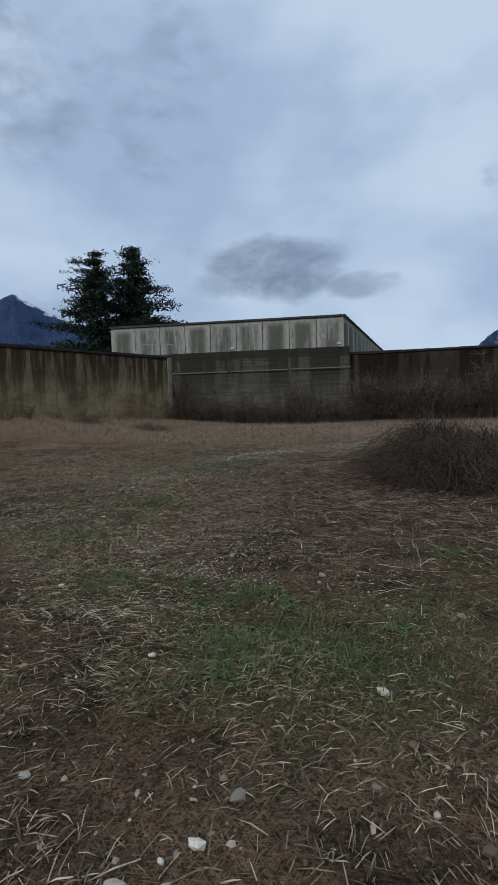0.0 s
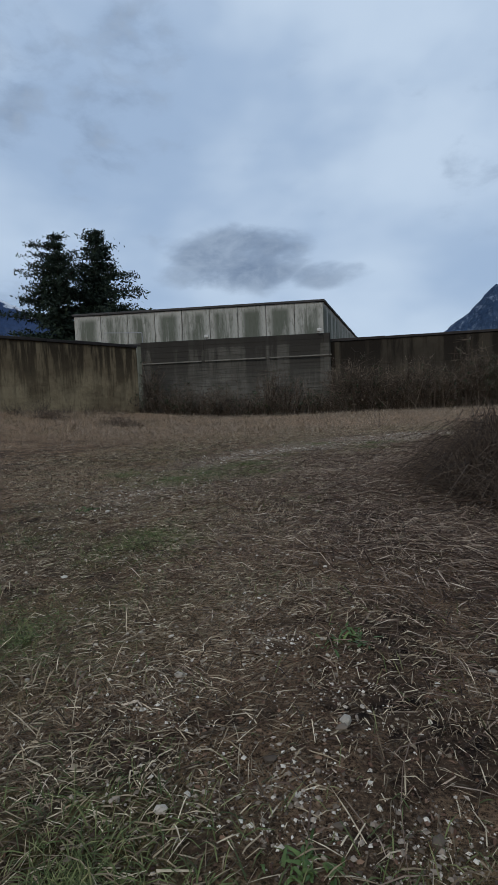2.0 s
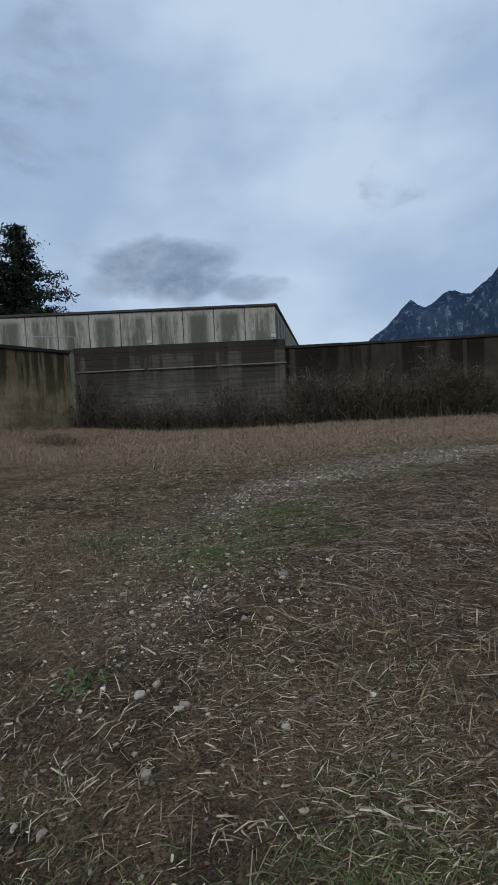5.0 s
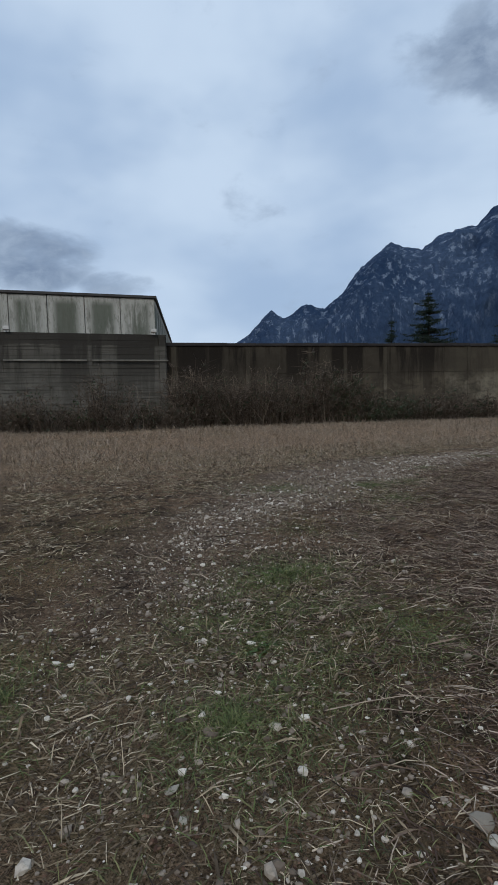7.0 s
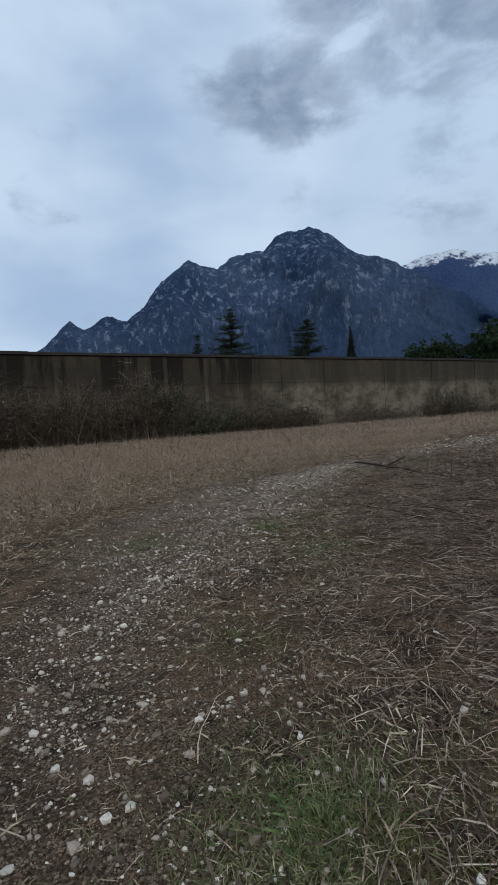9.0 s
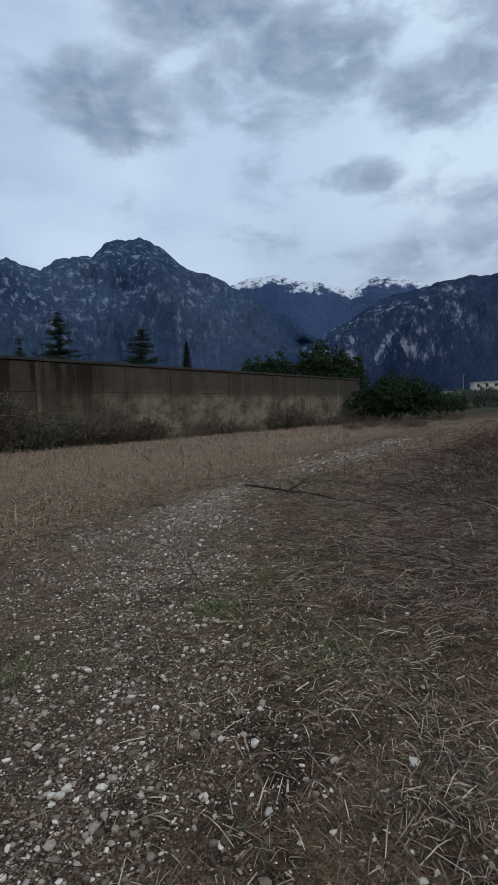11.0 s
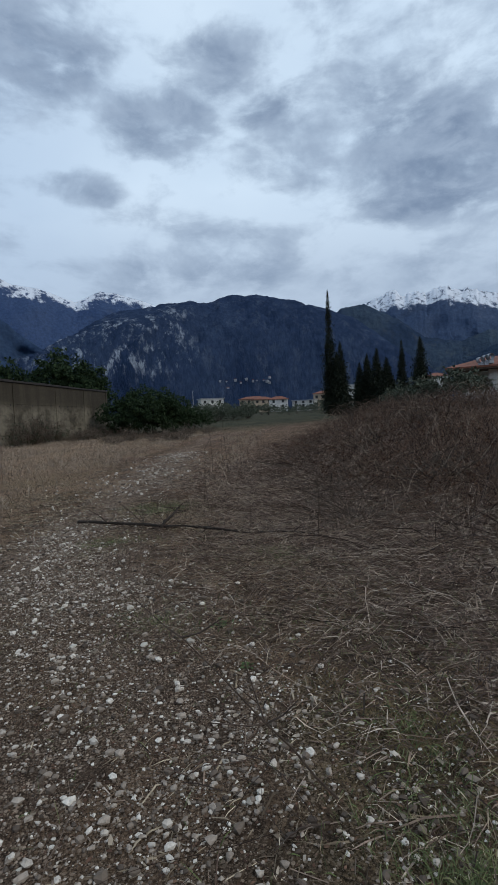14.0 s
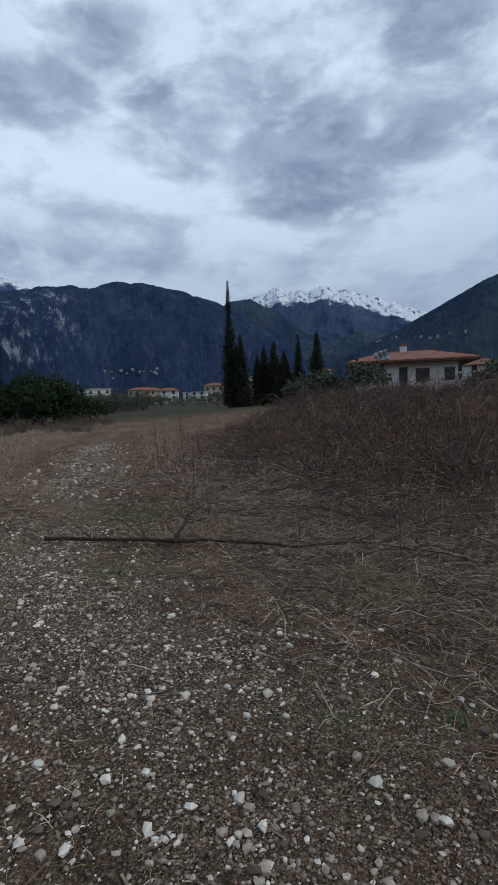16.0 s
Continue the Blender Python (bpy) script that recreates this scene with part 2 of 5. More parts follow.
# Wood and rock tones hold a blue tint painted in for aerial haze.
def mountain_material(name, hazy_wood, hazy_wood2, hazy_rock, snow_from=None, rock_amount=0.5, rock_scale=1.0):
    k = Nodes(name, 1.0, 0.0)
    at = k.t.nodes.new("ShaderNodeAttribute")
    at.attribute_name = "face"
    v = at.outputs["Vector"]
    big, mid, fine = k.noise(v, 3.0, 6, 0.6), k.noise(v, 9, 9, 0.68), k.noise(v, 55, 7, 0.75)
    tall = k.add("ShaderNodeMapping", Vector=v)
    tall.inputs["Scale"].default_value = (1, 0.75, 1)
    ver = k.noise(tall.outputs[0], 24 * rock_scale, 9, 0.74)
    col = k.mix(k.step(big, 0.35, 0.65), hazy_wood, hazy_wood2)
    col = k.mix(k.math("MULTIPLY", k.step(fine, 0.35, 0.65), 0.5), col, tuple(x * 0.5 for x in hazy_wood))
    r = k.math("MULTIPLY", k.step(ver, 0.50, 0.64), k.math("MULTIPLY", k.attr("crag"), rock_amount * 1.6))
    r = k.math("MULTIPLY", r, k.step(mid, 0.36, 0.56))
    col = k.mix(r, col, k.mix(k.step(fine, 0.35, 0.6), tuple(x * 0.6 for x in hazy_rock), hazy_rock))
    if snow_from:
        s = k.step(k.math("ADD", k.math("MULTIPLY", k.attr("height"), 1.0), k.math("MULTIPLY", k.math("SUBTRACT", mid, 0.5), 0.55)), snow_from, snow_from + 0.06)
        s = k.math("MULTIPLY", s, k.step(ver, 0.62, 0.50))
        col = k.mix(s, col, (0.72, 0.75, 0.80))
    k.bump(k.math("ADD", mid, k.math("MULTIPLY", ver, 0.8)), 0.9, 30.0)
    return k.done(col)


M_GROUND = ground_material()
M_STRAW = strands("dry_straw", [(0.0, (0.048, 0.035, 0.023)), (0.34, (0.150, 0.106, 0.068)), (0.74, (0.37, 0.285, 0.185)), (1.0, (0.72, 0.60, 0.43))])
M_REDSTRAW = strands("brown_litter", [(0.0, (0.030, 0.019, 0.014)), (0.45, (0.130, 0.083, 0.060)), (0.8, (0.32, 0.232, 0.170)), (1.0, (0.64, 0.52, 0.40))])
M_FIELD = strands("field_grass", [(0.0, (0.13, 0.094, 0.070)), (0.5, (0.28, 0.216, 0.158)), (1.0, (0.50, 0.405, 0.30))])
M_GRASS = strands("green_grass", [(0.0, (0.045, 0.060, 0.018)), (0.5, (0.112, 0.145, 0.042)), (1.0, (0.26, 0.245, 0.11))], 0.6, 0.3)
M_WEED = strands("weed_leaf", [(0.0, (0.045, 0.082, 0.018)), (1.0, (0.12, 0.175, 0.045))], 0.5, 0.35)
M_CANE = strands("bramble_cane", [(0.0, (0.026, 0.015, 0.011)), (0.5, (0.080, 0.050, 0.036)), (0.85, (0.18, 0.125, 0.088)), (1.0, (0.42, 0.34, 0.25))])
M_TWIG = strands("dead_twig", [(0.0, (0.035, 0.024, 0.018)), (0.6, (0.085, 0.060, 0.044)), (1.0, (0.17, 0.13, 0.10))])
M_SCRUB = strands("bare_scrub", [(0.0, (0.042, 0.030, 0.022)), (0.6, (0.120, 0.090, 0.067)), (1.0, (0.25, 0.20, 0.15))])
M_PALELEAF = strands("pale_dead_leaf", [(0.0, (0.16, 0.12, 0.082)), (0.6, (0.34, 0.275, 0.20)), (1.0, (0.60, 0.53, 0.43))])
M_DEADLEAF = strands("dead_leaf", [(0.0, (0.045, 0.023, 0.015)), (0.6, (0.125, 0.066, 0.042)), (1.0, (0.24, 0.145, 0.092))])
M_IVY = strands("bramble_leaf", [(0.0, (0.018, 0.032, 0.013)), (1.0, (0.05, 0.075, 0.03))], 0.5, 0.35)
M_NEEDLE = strands("dark_needles", [(0.0, (0.010, 0.018, 0.012)), (0.7, (0.022, 0.036, 0.022)), (1.0, (0.045, 0.065, 0.038))])
M_CYPRESS = strands("cypress_scales", [(0.0, (0.008, 0.012, 0.007)), (0.7, (0.018, 0.025, 0.013)), (1.0, (0.038, 0.042, 0.022))])
M_LEAF = strands("evergreen_leaf", [(0.0, (0.014, 0.026, 0.012)), (0.7, (0.032, 0.055, 0.024)), (1.0, (0.06, 0.085, 0.038))], 0.8, 0.1)
M_OLIVE = strands("olive_leaf", [(0.0, (0.045, 0.058, 0.038)), (1.0, (0.12, 0.135, 0.095))])
M_BARK = plain("bark", (0.045, 0.036, 0.029), 0.9, 0.4, 10, 0.8, 0.15, 0.02)


def stone_material():
    k = Nodes("limestone", 0.85, 0.25)
    v = k.coord()
    col = k.ramp(k.each(), [(0.0, (0.25, 0.215, 0.17)), (0.5, (0.42, 0.375, 0.31)), (1.0, (0.64, 0.59, 0.50))])
    n = k.noise(v, 30, 5, 0.65)
    col = k.mix(k.math("MULTIPLY", k.step(n, 0.4, 0.7), 0.5), col, (0.16, 0.14, 0.115))
    k.bump(n, 0.5, 0.006)
    return k.done(col)


def pebble_material():
    k = Nodes("pebbles", 0.88, 0.2)
    col = k.ramp(k.island(), [(0.0, (0.065, 0.047, 0.035)), (0.4, (0.21, 0.162, 0.122)), (0.75, (0.42, 0.35, 0.28)), (1.0, (0.78, 0.71, 0.61))])
    n = k.noise(k.coord(), 60, 4, 0.65)
    return k.done(k.mix(k.math("MULTIPLY", k.step(n, 0.4, 0.7), 0.4), col, (0.10, 0.085, 0.07)))


M_STONE, M_PEBBLE = stone_material(), pebble_material()
M_WALL_L = wall_material("stained_concrete", (0.34, 0.27, 0.165), (0.030, 0.022, 0.014), (0.16, 0.12, 0.072), 1.6)
M_WALL_B = wall_material("old_masonry", (0.17, 0.158, 0.135), (0.036, 0.032, 0.027), (0.095, 0.088, 0.074), 0.9, True)
M_LEDGE = plain("pale_ledge", (0.17, 0.157, 0.132), 0.9, 0.35, 5, 0.4)
M_WALL_R = wall_material("damp_concrete", (0.115, 0.095, 0.068), (0.013, 0.010, 0.008), (0.046, 0.038, 0.028), 0.9, False, 0.75, 0.3)
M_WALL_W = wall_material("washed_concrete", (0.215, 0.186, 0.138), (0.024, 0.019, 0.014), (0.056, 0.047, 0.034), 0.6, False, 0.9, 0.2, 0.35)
M_COPING = plain("dark_coping", (0.035, 0.030, 0.028), 0.85, 0.35, 4, 0.4)
M_ROOFEDGE = plain("roof_edge_metal", (0.06, 0.055, 0.052), 0.6, 0.2, 3, 0.1)


def panel_material():
    k = Nodes("mossy_panels", 0.85, 0.2)
    v = k.coord()
    runs = k.noise(k.coord((1, 1, 0.12)), 1.6, 8, 0.7, 0.3)
    grain = k.noise(k.coord((1, 1, 0.25)), 7, 5, 0.7)
    tone = k.mix(k.each(), (0.40, 0.39, 0.345), (0.50, 0.48, 0.43))
    local = k.add("ShaderNodeSeparateXYZ", Vector=k.add("ShaderNodeTexCoord").outputs["Generated"])
    # moss grows in the middle of each panel and leaves the ribs between them pale
    field = k.math("MULTIPLY", k.step(local.outputs[0], 0.06, 0.30), k.step(local.outputs[0], 0.94, 0.70))
    field = k.math("MULTIPLY", field, k.step(local.outputs[2], 0.995, 0.93))
    moss = k.math("MULTIPLY", field, k.step(k.math("ADD", runs, k.math("MULTIPLY", k.each(), 0.14)), 0.40, 0.62))
    col = k.mix(k.math("MULTIPLY", moss, 0.9), tone, (0.115, 0.125, 0.095))
    col = k.mix(k.math("MULTIPLY", k.step(runs, 0.55, 0.68), 0.5), col, (0.13, 0.125, 0.10))
    col = k.mix(k.math("MULTIPLY", k.step(grain, 0.47, 0.68), 0.55), col, (0.11, 0.115, 0.085))
    k.bump(grain, 0.3, 0.01)
    return k.done(col)


M_PANEL = panel_material()
M_PLASTER = plain("white_plaster", (0.62, 0.60, 0.56), 0.9, 0.12, 2, 0.15)
M_OCHRE = plain("ochre_plaster", (0.42, 0.33, 0.24), 0.9, 0.15, 2, 0.15)
M_TILE = plain("clay_tiles", (0.20, 0.080, 0.050), 0.85, 0.35, 5, 0.5)
M_DARK = plain("dark_opening", (0.012, 0.012, 0.014), 0.35, 0.2, 3, 0.05, 0.5)
M_METAL = plain("grey_metal", (0.32, 0.33, 0.35), 0.5, 0.15, 5, 0.05, 0.5)
M_TIMBER = plain("dark_timber", (0.075, 0.048, 0.032), 0.8, 0.3, 6, 0.3)
# Ranges: blue of distance put into each base colour in place of air.
M_HILL_A = mountain_material("hazy_limestone_mountain", (0.040, 0.070, 0.132), (0.078, 0.116, 0.188), (0.25, 0.305, 0.395), None, 0.9, 1.5)
M_HILL_F = mountain_material("hazy_wooded_cliffs", (0.027, 0.046, 0.096), (0.050, 0.076, 0.136), (0.34, 0.385, 0.45), None, 0.7, 1.3)
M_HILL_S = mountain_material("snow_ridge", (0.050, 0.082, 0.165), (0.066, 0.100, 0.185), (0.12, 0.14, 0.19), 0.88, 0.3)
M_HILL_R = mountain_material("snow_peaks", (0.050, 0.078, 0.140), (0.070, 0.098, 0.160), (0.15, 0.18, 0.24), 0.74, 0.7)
M_HILL_N = mountain_material("hazy_green_hill", (0.032, 0.052, 0.092), (0.062, 0.088, 0.118), (0.13, 0.14, 0.14), None, 0.3)


# ---- geometry helpers ----
rng = np.random.default_rng(11)


def np_mesh(name, v, f, mat=None, smooth=False):
    v, f = np.asarray(v, np.float32).reshape(-1, 3), np.asarray(f, np.int32)
    me = bpy.data.meshes.new(name)
    me.vertices.add(len(v))
    me.vertices.foreach_set("co", v.ravel())
    me.loops.add(f.size)
    me.loops.foreach_set("vertex_index", f.ravel())
    me.polygons.add(len(f))
    me.polygons.foreach_set("loop_start", np.arange(len(f), dtype=np.int32) * f.shape[1])
    me.polygons.foreach_set("use_smooth", np.full(len(f), smooth))
    me.update(calc_edges=True)
    if mat:
        me.materials.append(mat)
    return me


def ribbons(pos, heading, length, width, lift, bend, segs=2):
    """Flat tapering blades. lift: radians above the ground at the root; bend: how far they droop along the way."""
    n = len(pos)
    t = np.linspace(0, 1, segs + 1)
    ang = lift[:, None] - bend[:, None] * t[None, :]
    step = (length / segs)[:, None]
    dh = np.concatenate([np.zeros((n, 1)), np.cumsum(np.cos(ang[:, 1:]) * step, 1)], 1)
    dz = np.concatenate([np.zeros((n, 1)), np.cumsum(np.sin(ang[:, 1:]) * step, 1)], 1)
    c, s = np.cos(heading)[:, None], np.sin(heading)[:, None]
    mid = np.stack([pos[:, 0:1] + dh * c, pos[:, 1:2] + dh * s, pos[:, 2:3] + dz], -1)
    w = width[:, None] * np.array([0.8, 1.0] + [0.6] * (segs - 2))[None, :] * 0.5
    roll = rng.uniform(-0.9, 0.9, n)[:, None]
    side = np.stack([-s * np.cos(roll) * w, c * np.cos(roll) * w, np.sin(roll) * w], -1)
    body = mid[:, :-1]
    v = np.concatenate([np.stack([body - side, body + side], 2).reshape(n, -1, 3), mid[:, -1:]], 1)
    per = 2 * segs + 1
    tri = [[2 * i, 2 * i + 1, 2 * i + 3] for i in range(segs - 1)] + [[2 * i, 2 * i + 3, 2 * i + 2] for i in range(segs - 1)] + [[2 * segs - 2, 2 * segs - 1, 2 * segs]]
    return v.reshape(-1, 3), ((np.arange(n) * per)[:, None] + np.array(tri).ravel()[None, :]).reshape(-1, 3)


def tubes(lines, radii, sides=3):
    """Round twigs along polylines: lines (n, k, 3), radii (n, k)."""
    n, k, _ = lines.shape
    d = np.gradient(lines, axis=1)
    d /= np.linalg.norm(d, axis=2, keepdims=True) + 1e-9
    ref = np.where(np.abs(d[..., 2:3]) > 0.9, np.array([1.0, 0, 0]), np.array([0, 0, 1.0]))
    a = np.cross(d, ref)
    a /= np.linalg.norm(a, axis=2, keepdims=True) + 1e-9
    b = np.cross(d, a)
    ring = []
    for i in range(sides):
        th = 2 * math.pi * i / sides
        ring.append(lines + (a * math.cos(th) + b * math.sin(th)) * radii[..., None])
    v = np.stack(ring, 2).reshape(-1, 3)
    q = []
    for j in range(k - 1):
        for i in range(sides):
            i2 = (i + 1) % sides
            q.append([j * sides + i, j * sides + i2, (j + 1) * sides + i2, (j + 1) * sides + i])
    q = np.array(q).ravel()[None, :]
    return v, ((np.arange(n) * k * sides)[:, None] + q).reshape(-1, 4)


def part(name, me, parent, label=""):
    ob = new(name, me)
    ob.parent = parent
    if label:
        tagged(ob, label)
    return ob


def thing(name, label, category, at=(0, 0, 0), group="", kind=""):
    ob = new(name)
    ob.location = at
    return tagged(ob, label, category, group, kind)


def box_mesh(name, x0, x1, y0, y1, z0, z1, mat, bevel=0.0):
    bm = bmesh.new()
    bmesh.ops.create_cube(bm, size=1)
    bmesh.ops.scale(bm, vec=(x1 - x0, y1 - y0, z1 - z0), verts=bm.verts)
    bmesh.ops.translate(bm, vec=((x0 + x1) / 2, (y0 + y1) / 2, (z0 + z1) / 2), verts=bm.verts)
    if bevel:
        bmesh.ops.bevel(bm, geom=bm.edges[:], offset=bevel, segments=1, affect="EDGES")
    me = bpy.data.meshes.new(name)
    bm.to_mesh(me)
    bm.free()
    me.materials.append(mat)
    return me


def slab_mesh(name, ring, z0, z1, mat, bevel=0.0):
    """An upright prism on a ground plan."""
    bm = bmesh.new()
    lo = [bm.verts.new((x, y, z0)) for x, y in ring]
    hi = [bm.verts.new((x, y, z1)) for x, y in ring]
    n = len(ring)
    bm.faces.new(hi)
    bm.faces.new(lo[::-1])
    for i in range(n):
        bm.faces.new((lo[i], lo[(i + 1) % n], hi[(i + 1) % n], hi[i]))
    bmesh.ops.recalc_face_normals(bm, faces=bm.faces)
    if bevel:
        bmesh.ops.bevel(bm, geom=bm.edges[:], offset=bevel, segments=1, affect="EDGES")
    me = bpy.data.meshes.new(name)
    bm.to_mesh(me)
    bm.free()
    me.materials.append(mat)
    return me


def value_noise(x, y, seed):
    """Smooth lattice noise between -1 and 1."""
    r = np.random.default_rng(seed).uniform(-1, 1, (256, 256))
    xi, yi = np.floor(x).astype(int), np.floor(y).astype(int)
    fx, fy = x - xi, y - yi
    fx, fy = fx * fx * (3 - 2 * fx), fy * fy * (3 - 2 * fy)
    a, b = r[xi % 256, yi % 256], r[(xi + 1) % 256, yi % 256]
    c, d = r[xi % 256, (yi + 1) % 256], r[(xi + 1) % 256, (yi + 1) % 256]
    return (a * (1 - fx) + b * fx) * (1 - fy) + (c * (1 - fx) + d * fx) * fy


def fbm(x, y, seed, octaves=4):
    out, amp, tot = 0, 1.0, 0
    for o in range(octaves):
        out = out + amp * value_noise(x * 2 ** o, y * 2 ** o, seed + o)
        tot += amp
        amp *= 0.5
    return out / tot


def smooth(lo, hi, x):
    t = np.clip((x - lo) / (hi - lo), 0, 1)
    return t * t * (3 - 2 * t)


def line_distance(x, y, pts, closed=False):
    best = np.full(np.shape(x), 1e9)
    seq = list(zip(pts, pts[1:] + (pts[:1] if closed else [])))
    for (ax, ay), (bx, by) in seq if closed else zip(pts, pts[1:]):
        dx, dy = bx - ax, by - ay
        t = np.clip(((x - ax) * dx + (y - ay) * dy) / (dx * dx + dy * dy), 0, 1)
        best = np.minimum(best, np.hypot(x - ax - t * dx, y - ay - t * dy))
    return best


def inside(x, y, pts):
    res = np.zeros(np.shape(x), bool)
    for (ax, ay), (bx, by) in zip(pts, pts[1:] + pts[:1]):
        if ay == by:
            continue
        hit = ((ay > y) != (by > y)) & (x < (bx - ax) * (y - ay) / (by - ay) + ax)
        res ^= hit
    return res


# ---- the lie of the land ----
BANK = [(3.4, 5.6), (2.3, 6.6), (2.2, 8.6), (2.6, 10.8), (4.0, 12.6), (6.0, 13.8), (8.6, 15.0), (12, 16.2), (19, 16.8), (30, 15), (44, 8), (30, -14), (12, -6)]
TRACK = [(-1.5, 5.0), (-1.9, 8.0), (-1.7, 10.5), (-1.1, 12.7), (-0.1, 14.7), (1.3, 16.3), (3.2, 17.3), (6.2, 18.5), (9, 19), (12.2, 19.3), (17, 19.7), (25, 20.4), (38, 21), (52, 19)]


def bank_depth(x, y):
    d = line_distance(x, y, BANK, True)
    return np.where(inside(x, y, BANK), d, -d)


def land(x, y):
    x, y = np.asarray(x, float), np.asarray(y, float)
    h = 1.35 * smooth(-3, -20, x) * smooth(14, 30, y) + 0.15 * smooth(25, 40, y) * smooth(70, 30, x)
    h = h + 1.2 * smooth(50, 78, x)
    d = np.hypot(x - 5, y - 10)
    h = h + 0.017 * np.clip(d - 75, 0, 400) * smooth(10, 60, x)
    h = h + 1.9 * np.exp(-((x - 50) ** 2 + (y + 7) ** 2) / (2 * 13.0 ** 2))
    s = bank_depth(x, y)
    h = h + smooth(0, 5.5, s) * (0.45 + 0.85 * smooth(3, 12, x)) * (1 + 0.25 * fbm(x * 0.35, y * 0.35, 5, 3))
    near = smooth(60, 30, d)
    h = h + near * (0.035 * fbm(x * 0.6, y * 0.6, 21, 3) + 0.022 * fbm(x * 3.1, y * 3.1, 31, 3) + 0.010 * fbm(x * 9.0, y * 9.0, 37, 2) * smooth(16, 9, line_distance(x, y, TRACK)))
    t = line_distance(x, y, TRACK)
    return h - 0.03 * smooth(1.2, 0.3, t) * near


def track_mask(x, y):
    t = line_distance(x, y, TRACK)
    wid = 0.7 + 0.75 * smooth(5, 1, np.hypot(x - 4.0, y - 17.3)) + 0.5 * fbm(x * 0.8, y * 0.8, 71, 4)
    return smooth(wid + 0.55, wid - 0.6, t) * (0.55 + 0.6 * smooth(-0.5, 0.3, fbm(x * 1.1, y * 1.1, 73, 3))) * (0.35 + 0.65 * smooth(9, 14, y)) * (0.75 + 0.35 * smooth(20, 6, np.hypot(x - 3, y - 17)))


GREENS = [(1.1, 2.35, 0.8, 0.9), (1.6, 2.2, 0.7, 0.7), (2.5, 4.1, 0.5, 0.9), (-0.8, 6.2, 0.55, 0.8), (1.0, 3.0, 0.5, 0.5), (-1.05, 10.8, 0.7, 1.0), (-0.45, 11.8, 0.7, 0.9),
          (0.2, 13.2, 0.5, 0.4), (2.4, 15.4, 0.6, 0.45), (4.6, 16.9, 0.45, 0.6), (9.6, 17.8, 1.2, 0.5), (6.5, 15.9, 0.5, 0.4), (-2.6, 13, 1.5, 0.22), (-4, 15, 2.5, 0.14), (1, 16.9, 0.8, 0.3),
          (-1.4, 10.1, 0.9, 0.6), (-0.7, 11.2, 1.1, 0.75), (-2.4, 10.6, 0.8, 0.5), (-0.2, 10.6, 0.7, 0.5), (-0.9, 4.6, 0.9, 0.45), (-0.75, 6.6, 0.55, 0.8), (0.0, 3.2, 0.6, 0.5),
          (-2.0, 6.6, 0.8, 0.4), (2.2, 14.3, 0.8, 0.45), (3.2, 15.4, 0.7, 0.45), (0.9, 15.9, 0.9, 0.4), (7.2, 18.1, 0.6, 0.5), (2.1, 3.0, 0.8, 0.5)]


def green_mask(x, y):
    g = 0.22 * smooth(0.1, 0.5, fbm(x * 0.5, y * 0.5, 91, 4))
    n = fbm(x * 1.9, y * 1.9, 95, 3)
    for gx, gy, r, a in GREENS:
        g = np.maximum(g, a * smooth(1.25, 0.3, np.hypot(x - gx, y - gy) / r + 0.5 * n))
    return g


def straw_mask(x, y):
    field = smooth(14, 22, y + 0.25 * x) * smooth(0.8, 2.5, line_distance(x, y, TRACK)) * smooth(0.5, -1.5, bank_depth(x, y))
    field = field * (1 - 0.75 * smooth(11, 17, x) * smooth(25, 20, y))
    patch = smooth(0.0, 0.45, fbm(x * 0.45 + 9, y * 0.45, 61, 4))
    return np.clip(np.maximum(field, 0.75 * patch), 0, 1)


def litter_mask(x, y):
    s = bank_depth(x, y)
    edge = smooth(-2.6, 0.4, s + 0.9 * fbm(x * 0.8, y * 0.8, 41, 3))
    return np.maximum(edge, 0.7 * smooth(14, 24, x) * smooth(27, 22, y) * smooth(-0.5, 0.2, fbm(x * 0.5, y * 0.5, 43, 3)))


def axis(lo, hi, step, far):
    core = np.arange(lo, hi + 1e-6, step)
    out, g = [], step
    p = hi
    while p < far:
        g *= 1.10
        p += g
        out.append(p)
    left, g, p = [], step, lo
    while p > -far:
        g *= 1.10
        p -= g
        left.append(p)
    return np.array(left[::-1] + list(core) + out)


gx, gy = axis(-6, 14, 0.08, 3500), axis(0.5, 20.5, 0.08, 3500)
X, Y = np.meshgrid(gx, gy, indexing="ij")
Z = land(X, Y)
nx, ny = len(gx), len(gy)
idx = np.arange(nx * ny).reshape(nx, ny)
quads = np.stack([idx[:-1, :-1], idx[1:, :-1], idx[1:, 1:], idx[:-1, 1:]], -1).reshape(-1, 4)
ground_mesh = np_mesh("ground", np.stack([X, Y, Z], -1), quads, M_GROUND, True)
far_d = np.hypot(X - 5, Y - 12)
for nm, arr in (("track", track_mask(X, Y)), ("green", green_mask(X, Y)), ("straw", straw_mask(X, Y)), ("litter", litter_mask(X, Y)),
                ("meadow", np.maximum(smooth(58, 75, far_d), smooth(48, 66, X)))):
    ground_mesh.attributes.new(nm, "FLOAT", "POINT").data.foreach_set("value", arr.astype(np.float32).ravel())
tagged(new("ground", ground_mesh), "rough fallow field with dry grass, soil and stones", "ground", kind="structure")


